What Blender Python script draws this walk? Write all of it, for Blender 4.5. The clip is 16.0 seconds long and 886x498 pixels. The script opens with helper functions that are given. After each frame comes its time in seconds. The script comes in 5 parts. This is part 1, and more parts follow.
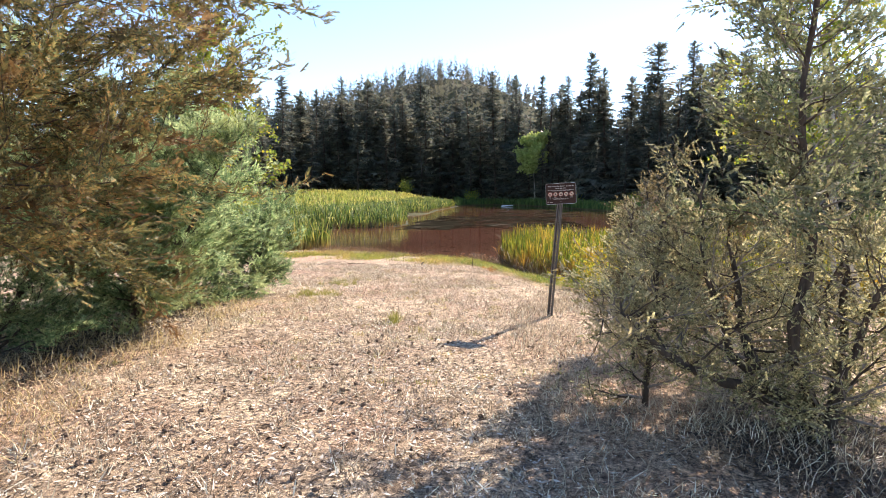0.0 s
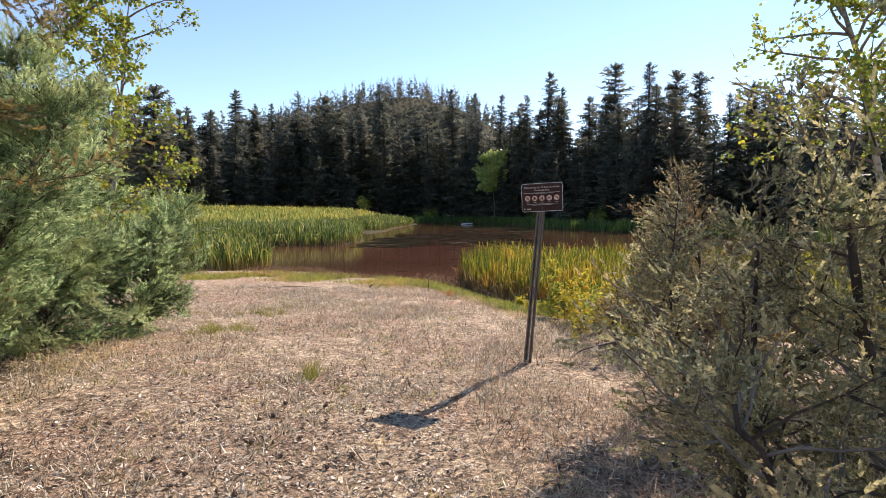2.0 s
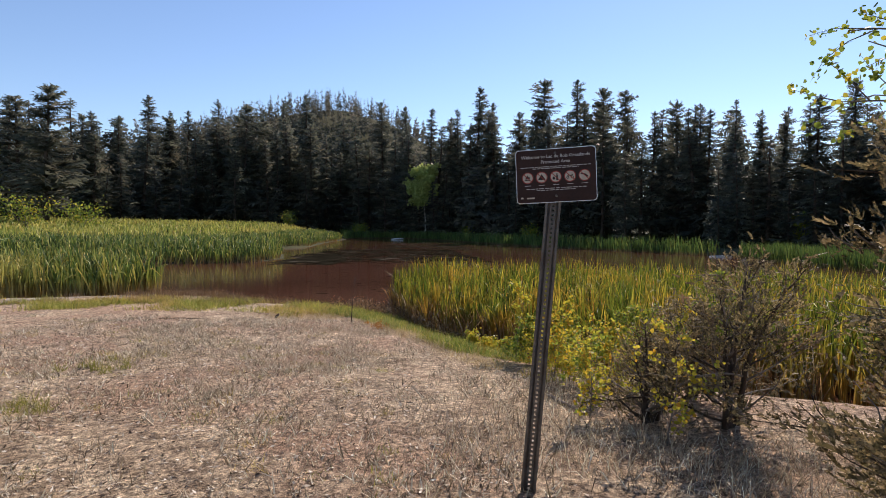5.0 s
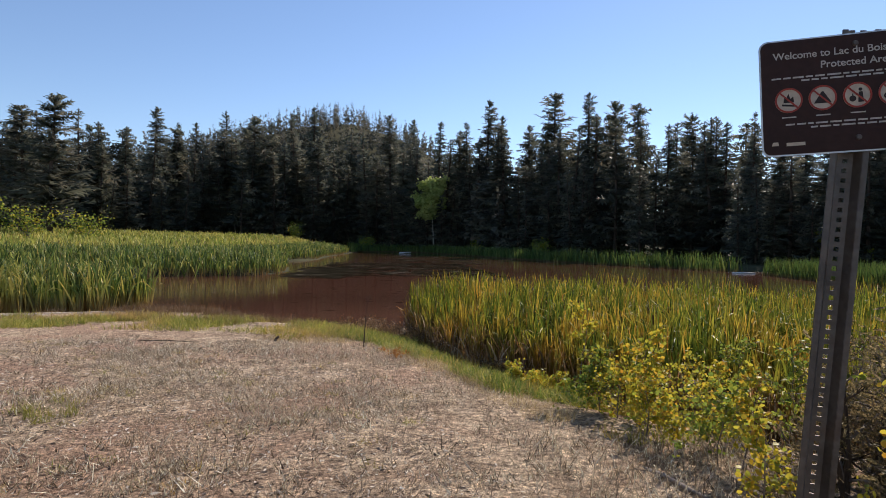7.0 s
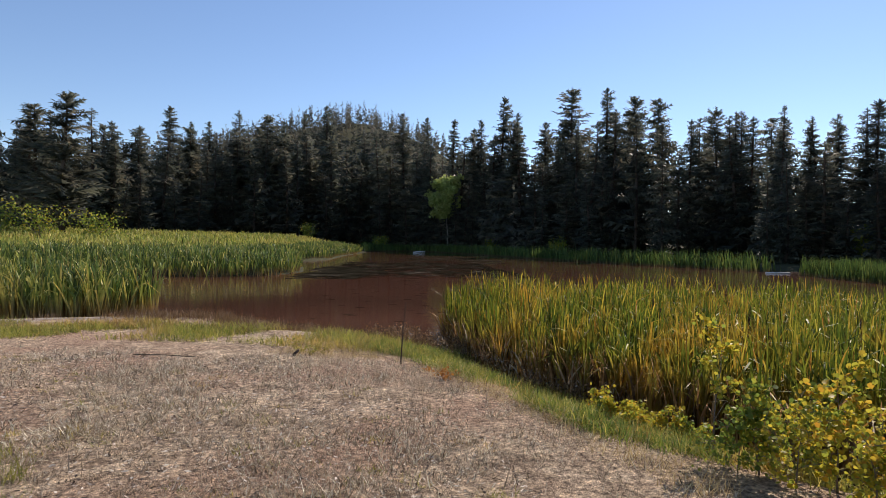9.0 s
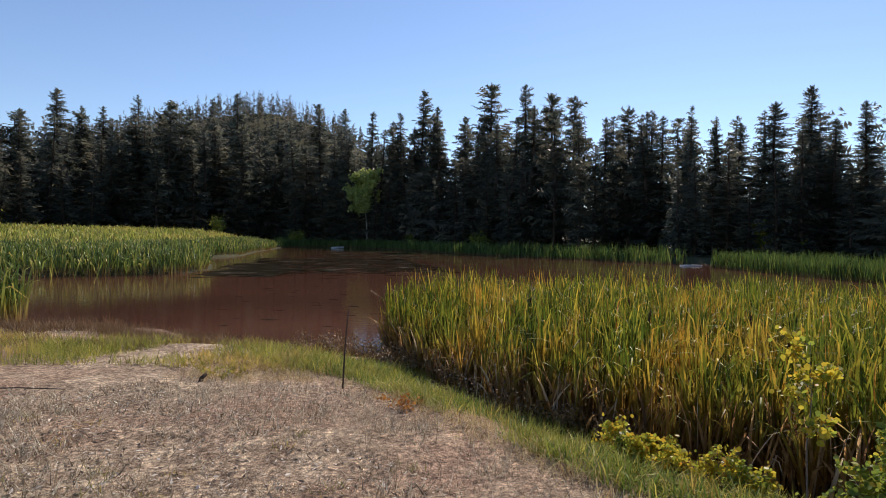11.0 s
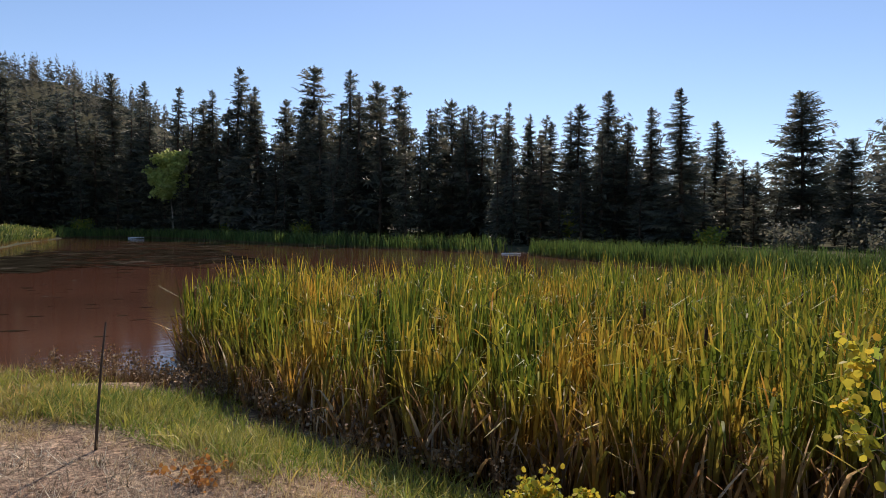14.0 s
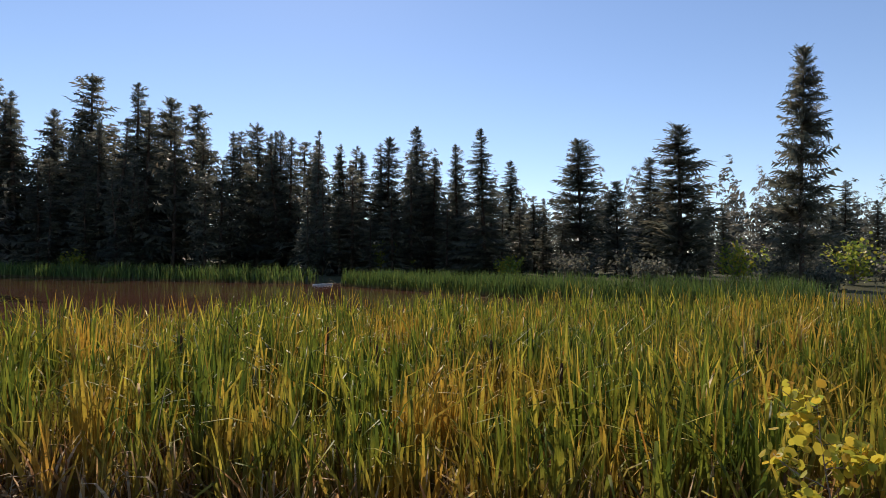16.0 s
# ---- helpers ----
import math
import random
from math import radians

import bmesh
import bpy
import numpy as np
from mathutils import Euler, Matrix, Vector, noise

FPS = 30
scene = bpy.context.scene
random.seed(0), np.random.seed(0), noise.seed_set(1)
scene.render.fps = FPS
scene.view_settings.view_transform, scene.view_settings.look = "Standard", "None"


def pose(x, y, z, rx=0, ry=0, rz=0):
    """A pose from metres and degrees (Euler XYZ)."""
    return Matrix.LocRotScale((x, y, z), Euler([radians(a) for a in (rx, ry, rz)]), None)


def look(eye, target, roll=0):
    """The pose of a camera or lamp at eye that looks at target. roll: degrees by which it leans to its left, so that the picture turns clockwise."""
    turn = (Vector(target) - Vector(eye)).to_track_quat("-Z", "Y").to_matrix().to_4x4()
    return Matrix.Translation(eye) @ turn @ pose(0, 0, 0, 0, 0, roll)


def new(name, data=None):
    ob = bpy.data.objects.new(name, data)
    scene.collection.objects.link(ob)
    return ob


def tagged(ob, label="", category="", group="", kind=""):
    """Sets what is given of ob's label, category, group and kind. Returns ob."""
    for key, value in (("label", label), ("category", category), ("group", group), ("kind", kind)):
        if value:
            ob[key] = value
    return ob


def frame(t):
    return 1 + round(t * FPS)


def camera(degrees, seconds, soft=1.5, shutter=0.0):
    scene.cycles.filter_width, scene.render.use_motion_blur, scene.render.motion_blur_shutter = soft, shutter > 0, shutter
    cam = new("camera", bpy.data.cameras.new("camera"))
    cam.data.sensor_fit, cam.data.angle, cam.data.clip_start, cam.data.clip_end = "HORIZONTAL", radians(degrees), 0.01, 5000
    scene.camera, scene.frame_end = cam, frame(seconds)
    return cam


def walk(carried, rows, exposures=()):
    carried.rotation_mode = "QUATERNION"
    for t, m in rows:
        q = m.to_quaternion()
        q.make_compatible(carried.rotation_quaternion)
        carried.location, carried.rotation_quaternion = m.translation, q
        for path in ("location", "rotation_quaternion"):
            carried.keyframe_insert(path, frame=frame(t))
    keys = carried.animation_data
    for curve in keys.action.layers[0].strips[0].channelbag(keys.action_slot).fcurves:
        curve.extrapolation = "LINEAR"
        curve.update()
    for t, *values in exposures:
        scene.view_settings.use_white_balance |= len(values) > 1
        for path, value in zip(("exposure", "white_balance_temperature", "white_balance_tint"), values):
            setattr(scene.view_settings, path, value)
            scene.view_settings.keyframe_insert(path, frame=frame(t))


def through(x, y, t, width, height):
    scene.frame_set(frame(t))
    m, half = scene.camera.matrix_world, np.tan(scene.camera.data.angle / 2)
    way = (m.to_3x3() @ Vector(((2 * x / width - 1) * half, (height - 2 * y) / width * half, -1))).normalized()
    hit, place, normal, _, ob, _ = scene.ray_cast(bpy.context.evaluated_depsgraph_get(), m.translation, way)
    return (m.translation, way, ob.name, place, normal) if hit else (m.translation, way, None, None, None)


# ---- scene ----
cam = camera(76.1, 16.0, soft=0.7)
PATH = [
    (0, (1.444, 1.058, 1.823), (1.292, 3.043, 1.628), -0.01),
    (0.5, (1.504, 1.624, 1.797), (1.382, 3.613, 1.623), 0.07),
    (1, (1.539, 2.184, 1.765), (1.439, 4.175, 1.609), 0.06),
    (1.5, (1.56, 2.729, 1.714), (1.504, 4.723, 1.578), 0.33),
    (2, (1.493, 3.308, 1.658), (1.482, 5.304, 1.528), 0.31),
    (2.5, (1.531, 3.857, 1.624), (1.567, 5.853, 1.504), 0.38),
    (3, (1.54, 4.358, 1.603), (1.614, 6.354, 1.493), 0.36),
    (3.5, (1.511, 4.859, 1.615), (1.625, 6.853, 1.517), 0.44),
    (4, (1.545, 5.339, 1.612), (1.718, 7.33, 1.524), 0.5),
    (4.2, (1.542, 5.549, 1.595), (1.731, 7.538, 1.501), 0.39),
    (6.3, (1.456, 7.424, 1.482), (1.724, 9.406, 1.454), 0.95),
    (6.5, (1.434, 7.594, 1.492), (1.695, 9.577, 1.464), 0.85),
    (7, (1.329, 8.078, 1.426), (1.542, 10.067, 1.403), 0.88),
    (7.5, (1.253, 8.491, 1.399), (1.444, 10.482, 1.381), 0.89),
    (8, (1.15, 8.926, 1.379), (1.325, 10.919, 1.355), 0.9),
    (8.5, (1.038, 9.357, 1.376), (1.199, 11.35, 1.352), 0.81),
    (10.8, (0.655, 11.256, 1.302), (1.066, 13.213, 1.261), 0.67),
    (11, (0.67, 11.419, 1.315), (1.129, 13.365, 1.276), 0.64),
    (11.5, (0.75, 11.769, 1.292), (1.361, 13.673, 1.268), 0.75),
    (12, (0.819, 12.12, 1.258), (1.529, 13.99, 1.227), 0.68),
    (12.5, (0.864, 12.428, 1.24), (1.65, 14.266, 1.198), 0.63),
    (13, (0.954, 12.685, 1.228), (1.829, 14.483, 1.188), 0.78),
    (13.5, (1.006, 12.985, 1.187), (1.944, 14.75, 1.115), 0.74),
    (14, (1.086, 13.261, 1.161), (2.116, 14.975, 1.097), 0.78),
    (14.5, (1.149, 13.507, 1.167), (2.29, 15.15, 1.124), 0.7),
    (15, (1.141, 13.733, 1.174), (2.398, 15.289, 1.168), 0.62),
    (15.5, (1.224, 13.9, 1.172), (2.647, 15.306, 1.202), 0.8),
    (16, (1.33, 13.985, 1.171), (2.865, 15.267, 1.22), 0.51),
]
walk(cam, [(t, look(eye, target, roll)) for t, eye, target, roll in PATH], [(0, 1.4, 6800, 15), (1.5, 0.95, 6850, 17), (3.5, 0.45, 6800, 18), (7, 0.14, 6700, 15), (11, 0.09, 6700, 16), (14, 0.06, 6850, 17), (16, 0.05, 6850, 17)])

# ---- light ----
SUN_AZ, SUN_EL = radians(36.6), radians(38.5)
world = bpy.data.worlds.new("sky")
scene.world = world
world.use_nodes = True
wn = world.node_tree.nodes
sky = wn.new("ShaderNodeTexSky")
sky.sky_type = "NISHITA"
sky.sun_disc = False
sky.sun_elevation, sky.sun_rotation = SUN_EL, SUN_AZ
sky.air_density, sky.dust_density, sky.ozone_density = 1.0, 0.05, 4.2
wn["Background"].inputs["Strength"].default_value = 0.135
world.node_tree.links.new(sky.outputs[0], wn["Background"].inputs[0])
sun = new("sun", bpy.data.lights.new("sun", "SUN"))
sun.data.energy, sun.data.angle, sun.data.color = 5.0, radians(0.53), (1.0, 0.91, 0.79)
toward = Vector((math.sin(SUN_AZ) * math.cos(SUN_EL), math.cos(SUN_AZ) * math.cos(SUN_EL), math.sin(SUN_EL)))
sun.matrix_world = look(Vector((0, 0, 40)) + toward, (0, 0, 40))
scene.view_settings.exposure = 0.0

WATER = -0.70


# ---- materials ----
def material(name, rough=0.8, metal=0.0, spec=0.3):
    m = bpy.data.materials.new(name)
    m.use_nodes = True
    b = m.node_tree.nodes["Principled BSDF"]
    b.inputs["Roughness"].default_value = rough
    b.inputs["Metallic"].default_value = metal
    b.inputs["Specular IOR Level"].default_value = spec
    return m, m.node_tree.nodes, m.node_tree.links, b


def ramp(nodes, links, source, stops):
    r = nodes.new("ShaderNodeValToRGB")
    e = r.color_ramp.elements
    while len(e) < len(stops):
        e.new(0.5)
    for i, (p, c) in enumerate(stops):
        e[i].position, e[i].color = p, (*c, 1)
    links.new(source, r.inputs[0])
    return r.outputs[0]


def noise_of(nodes, links, scale, detail=4, coords="Object", stretch=None, rough=0.55):
    tc = nodes.new("ShaderNodeTexCoord")
    n = nodes.new("ShaderNodeTexNoise")
    n.inputs["Scale"].default_value, n.inputs["Detail"].default_value = scale, detail
    n.inputs["Roughness"].default_value = rough
    if stretch:
        mp = nodes.new("ShaderNodeMapping")
        mp.inputs["Scale"].default_value = stretch
        links.new(tc.outputs[coords], mp.inputs[0])
        links.new(mp.outputs[0], n.inputs[0])
    else:
        links.new(tc.outputs[coords], n.inputs[0])
    return n.outputs[0]


def blend(nodes, links, fac, a, b, kind="MIX"):
    m = nodes.new("ShaderNodeMix")
    m.data_type, m.blend_type = "RGBA", kind
    for value, slot in ((fac, 0), (a, 6), (b, 7)):
        if isinstance(value, (int, float)):
            m.inputs[slot].default_value = value
        elif isinstance(value, tuple):
            m.inputs[slot].default_value = (*value, 1)
        else:
            links.new(value, m.inputs[slot])
    return m.outputs[2]


def bump(nodes, links, b, height, strength=0.4, distance=0.02):
    n = nodes.new("ShaderNodeBump")
    n.inputs["Strength"].default_value, n.inputs["Distance"].default_value = strength, distance
    links.new(height, n.inputs["Height"])
    links.new(n.outputs[0], b.inputs["Normal"])


def surface(name, stops, scale=6, rough=0.85, metal=0.0, relief=0.3, stretch=None, spec=0.3, fine=60):
    """A solid surface: stains at one scale, grain at a finer one."""
    m, n, l, b = material(name, rough, metal, spec)
    big = noise_of(n, l, scale, 5, stretch=stretch)
    small = noise_of(n, l, fine, 3, stretch=stretch)
    c = ramp(n, l, big, stops)
    c2 = blend(n, l, 0.35, c, ramp(n, l, small, [(0.3, (0.35, 0.35, 0.35)), (0.7, (1.0, 1.0, 1.0))]), "MULTIPLY")
    l.new(c2, b.inputs["Base Color"])
    bump(n, l, b, small, relief, 0.01)
    return m


def foliage(name, stops, patch=None, patch_scale=0.8, through=0.4, rough=0.6, low=None, spec=0.25, mottle=None, stand=None):
    """Leaves: each island its own tone, patches of another tone, light coming through; low: colour below a height; stand: shoots that share a tone."""
    m, n, l, b = material(name, rough, 0.0, spec)
    g = n.new("ShaderNodeNewGeometry")
    tone = g.outputs["Random Per Island"]
    if stand:
        mx = n.new("ShaderNodeMath")
        mx.operation = "MULTIPLY_ADD"
        near_by = ramp(n, l, noise_of(n, l, stand, 2, stretch=(1, 1, 0.08)), [(0.3, (0, 0, 0)), (0.7, (1, 1, 1))])
        l.new(tone, mx.inputs[0])
        mx.inputs[1].default_value = 0.5
        half = n.new("ShaderNodeMath")
        half.operation = "MULTIPLY"
        half.inputs[1].default_value = 0.5
        l.new(near_by, half.inputs[0])
        l.new(half.outputs[0], mx.inputs[2])
        tone = mx.outputs[0]
    c = ramp(n, l, tone, stops)
    if patch:
        at = noise_of(n, l, patch_scale, 3)
        c = blend(n, l, ramp(n, l, at, [(0.5, (0, 0, 0)), (0.68, (1, 1, 1))]), c, patch)
    if mottle:
        c = blend(n, l, 0.85, c, ramp(n, l, noise_of(n, l, mottle, 4, rough=0.7), [(0.36, (0.4, 0.36, 0.35)), (0.5, (1, 1, 1)), (0.64, (1.35, 1.35, 1.35))]), "MULTIPLY")
    if low:
        z0, z1, colour = low
        sp = n.new("ShaderNodeSeparateXYZ")
        tc = n.new("ShaderNodeTexCoord")
        l.new(tc.outputs["Object"], sp.inputs[0])
        mr = n.new("ShaderNodeMapRange")
        mr.inputs[1].default_value, mr.inputs[2].default_value = z0, z1
        mr.inputs[3].default_value, mr.inputs[4].default_value = 1, 0
        l.new(sp.outputs[2], mr.inputs[0])
        c = blend(n, l, mr.outputs[0], c, colour)
    l.new(c, b.inputs["Base Color"])
    if through:
        t = n.new("ShaderNodeBsdfTranslucent")
        l.new(c, t.inputs[0])
        mix = n.new("ShaderNodeMixShader")
        mix.inputs[0].default_value = through
        l.new(b.outputs[0], mix.inputs[1])
        l.new(t.outputs[0], mix.inputs[2])
        l.new(mix.outputs[0], n["Material Output"].inputs[0])
    return m


SPRUCE = foliage("spruce_needles", [(0, (0.072, 0.090, 0.075)), (0.5, (0.123, 0.139, 0.107)), (1, (0.211, 0.205, 0.152))], through=0.45, mottle=9)
FIR = foliage("fir_needles", [(0, (0.081, 0.094, 0.075)), (0.6, (0.139, 0.145, 0.110)), (1, (0.239, 0.217, 0.158))], through=0.45, mottle=9)
PINE = foliage("pine_needles", [(0, (0.087, 0.098, 0.073)), (0.6, (0.143, 0.147, 0.106)), (1, (0.236, 0.215, 0.152))], through=0.45, mottle=9)
# Paler patches put the sunlit highlights of single trees into the needle colour.
FARWOOD = foliage("far_wood_needles", [(0, (0.070, 0.080, 0.069)), (1, (0.195, 0.186, 0.141))], patch=(0.264, 0.232, 0.176), patch_scale=0.13, through=0.45)
JUNIPER_GREEN = foliage("juniper_scales", [(0, (0.100, 0.172, 0.079)), (0.5, (0.243, 0.351, 0.157)), (1, (0.543, 0.601, 0.300))],
                        patch=(0.386, 0.415, 0.186), patch_scale=0.9, through=0.55, mottle=2.5)
JUNIPER_GREY = foliage("grey_juniper_scales", [(0, (0.095, 0.118, 0.059)), (0.5, (0.178, 0.198, 0.101)), (1, (0.344, 0.335, 0.190))], patch=(0.255, 0.223, 0.119), patch_scale=1.0, through=0.5, mottle=2.5)
JUNIPER_OLIVE = foliage("dry_juniper_scales", [(0, (0.165, 0.169, 0.084)), (0.5, (0.342, 0.318, 0.160)), (0.85, (0.548, 0.466, 0.250)), (1, (0.663, 0.634, 0.393))],
                        patch=(0.411, 0.304, 0.166), patch_scale=1.2, through=0.55, mottle=3)
JUNIPER_DRY = foliage("withered_juniper_scales", [(0, (0.086, 0.077, 0.038)), (0.5, (0.194, 0.156, 0.076)), (1, (0.450, 0.342, 0.180))],
                      patch=(0.207, 0.120, 0.071), patch_scale=1.4, through=0.4, mottle=3)
FIR_RUST = foliage("rusty_fir_needles", [(0, (0.080, 0.085, 0.040)), (0.45, (0.160, 0.160, 0.065)), (0.8, (0.287, 0.235, 0.085)), (1, (0.361, 0.200, 0.075))],
                   patch=(0.234, 0.125, 0.055), patch_scale=1.6, through=0.4, mottle=2)
ASPEN = foliage("aspen_leaf", [(0, (0.14, 0.21, 0.04)), (0.5, (0.24, 0.30, 0.05)), (0.85, (0.40, 0.38, 0.05)), (1, (0.5, 0.38, 0.05))], through=0.55, rough=0.45)
POPLAR = foliage("poplar_leaf", [(0, (0.34, 0.42, 0.12)), (1, (0.55, 0.58, 0.2))], through=0.6, rough=0.5)
ASPEN_YELLOW = foliage("yellow_aspen_leaf", [(0, (0.24, 0.31, 0.05)), (0.4, (0.48, 0.43, 0.05)), (0.8, (0.58, 0.45, 0.05)), (1, (0.6, 0.31, 0.04))], through=0.55, rough=0.45)
REED = foliage("cattail_blade", [(0, (0.035, 0.053, 0.012)), (0.3, (0.076, 0.116, 0.017)), (0.52, (0.157, 0.194, 0.024)), (0.68, (0.324, 0.315, 0.038)), (0.8, (0.583, 0.462, 0.063)), (0.9, (0.626, 0.336, 0.053)), (0.96, (0.389, 0.158, 0.042)), (1, (0.778, 0.672, 0.441))],
               patch=(0.540, 0.315, 0.047), patch_scale=1.1, through=0.42, rough=0.5, spec=0.15, low=(-0.85, 0.05, (0.52, 0.27, 0.08)), mottle=5.0, stand=6)
DEAD_REED = foliage("dead_cattail_blade", [(0, (0.14, 0.085, 0.05)), (0.4, (0.36, 0.19, 0.08)), (0.8, (0.58, 0.36, 0.15)), (1, (0.72, 0.62, 0.46))], through=0.45, rough=0.6, mottle=3)
REED_FAR = foliage("bulrush_blade", [(0, (0.054, 0.091, 0.024)), (0.4, (0.135, 0.208, 0.042)), (0.75, (0.324, 0.351, 0.072)), (1, (0.648, 0.494, 0.132))],
                   patch=(0.567, 0.442, 0.120), patch_scale=0.16, through=0.25, rough=0.5, low=(-0.75, -0.1, (0.36, 0.20, 0.08)), mottle=1.4)
MARSH = foliage("marsh_blade", [(0, (0.143, 0.195, 0.036)), (0.4, (0.286, 0.338, 0.060)), (0.8, (0.520, 0.494, 0.108)), (1, (0.676, 0.546, 0.168))],
                patch=(0.598, 0.494, 0.120), patch_scale=0.12, through=0.35, rough=0.5, mottle=0.7)
# Darker copy of the marsh colour: shade on the front face is painted in.
MARSH_SHADED = foliage("shaded_marsh_blade", [(0, (0.046, 0.078, 0.024)), (0.5, (0.130, 0.195, 0.042)), (0.85, (0.286, 0.325, 0.072)), (1, (0.468, 0.390, 0.120))],
                     through=0.25, rough=0.5, low=(-0.75, -0.2, (0.34, 0.19, 0.08)), mottle=1.2)
REED_BANK = foliage("bank_rush_blade", [(0, (0.055, 0.10, 0.025)), (0.6, (0.10, 0.16, 0.035)), (1, (0.17, 0.2, 0.05))], through=0.35, low=(-0.7, -0.4, (0.14, 0.11, 0.05)), mottle=0.8)
DRY = foliage("dry_grass_blade", [(0, (0.110, 0.083, 0.055)), (0.35, (0.330, 0.259, 0.171)), (0.65, (0.594, 0.495, 0.341)), (1, (0.850, 0.825, 0.660))], patch=(0.440, 0.341, 0.242), patch_scale=0.5, through=0.2, mottle=22)
GREEN = foliage("green_grass_blade", [(0, (0.163, 0.216, 0.039)), (0.5, (0.350, 0.348, 0.066)), (1, (0.600, 0.504, 0.132))], patch=(0.650, 0.420, 0.132), patch_scale=0.8, through=0.35, mottle=5)
FRESH = foliage("fresh_grass_blade", [(0, (0.10, 0.17, 0.03)), (0.5, (0.19, 0.27, 0.05)), (1, (0.36, 0.38, 0.09))], patch=(0.40, 0.35, 0.11), patch_scale=1.3, through=0.4)
STRAW = foliage("golden_grass_blade", [(0, (0.30, 0.20, 0.09)), (0.5, (0.56, 0.42, 0.2)), (1, (0.74, 0.62, 0.36))], through=0.35)
WEED = foliage("withered_weed", [(0, (0.10, 0.06, 0.03)), (0.6, (0.24, 0.145, 0.07)), (0.9, (0.40, 0.26, 0.13)), (1, (0.52, 0.44, 0.34))], through=0.2)
YELLOWWEED = foliage("yellow_weed", [(0, (0.2, 0.22, 0.05)), (1, (0.42, 0.36, 0.08))], through=0.35)
BARK = surface("bark", [(0.3, (0.05, 0.036, 0.027)), (0.6, (0.11, 0.08, 0.06)), (0.8, (0.17, 0.135, 0.11))], 5, 0.95, relief=0.8, stretch=(4, 4, 0.8))
ASPEN_BARK = surface("aspen_bark", [(0.3, (0.10, 0.09, 0.07)), (0.45, (0.36, 0.34, 0.28)), (0.8, (0.5, 0.48, 0.42))], 4, 0.8, stretch=(1, 1, 3))
TWIG = surface("grey_twig", [(0.3, (0.12, 0.095, 0.075)), (0.7, (0.34, 0.29, 0.25))], 8, 0.9)
DRIFT = surface("bleached_log", [(0.3, (0.5, 0.47, 0.42)), (0.7, (0.78, 0.76, 0.72))], 5, 0.85)
STEEL = surface("galvanised_steel", [(0.3, (0.12, 0.10, 0.085)), (0.55, (0.20, 0.175, 0.155)), (0.8, (0.15, 0.10, 0.075))], 9, 0.55, 0.6, 0.1, spec=0.4)
ALUMINIUM = surface("aluminium_edge", [(0.3, (0.55, 0.55, 0.55)), (0.7, (0.7, 0.7, 0.7))], 9, 0.4, 0.8, 0.05)
BROWN_PAINT = surface("brown_sign_paint", [(0.3, (0.045, 0.020, 0.015)), (0.7, (0.06, 0.027, 0.02))], 4, 0.5, relief=0.03, spec=0.2)
CREAM = surface("cream_paint", [(0.3, (0.62, 0.52, 0.40)), (0.7, (0.70, 0.60, 0.48))], 6, 0.5, relief=0.02)
LETTER = surface("letter_paint", [(0.3, (0.55, 0.50, 0.44)), (0.7, (0.66, 0.6, 0.54))], 6, 0.5, relief=0.02)
RED = surface("red_paint", [(0.3, (0.40, 0.055, 0.035)), (0.7, (0.48, 0.075, 0.05))], 6, 0.5, relief=0.02)
INK = surface("dark_ink", [(0.3, (0.03, 0.018, 0.014)), (0.7, (0.05, 0.03, 0.022))], 6, 0.5, relief=0.02)
CONE = surface("pine_cone", [(0.3, (0.09, 0.06, 0.045)), (0.7, (0.2, 0.14, 0.1))], 40, 0.9)
CATTAIL = surface("cattail_head", [(0.3, (0.06, 0.03, 0.018)), (0.7, (0.13, 0.07, 0.035))], 30, 0.95)
LITTER = foliage("leaf_litter", [(0, (0.045, 0.03, 0.022)), (0.42, (0.12, 0.085, 0.06)), (0.62, (0.36, 0.28, 0.20)), (1, (0.76, 0.70, 0.60))], through=0.1)
SCUM = surface("floating_weed", [(0.3, (0.012, 0.011, 0.007)), (0.58, (0.032, 0.028, 0.019)), (0.75, (0.14, 0.125, 0.10))], 0.6, 1.0, spec=0.0)


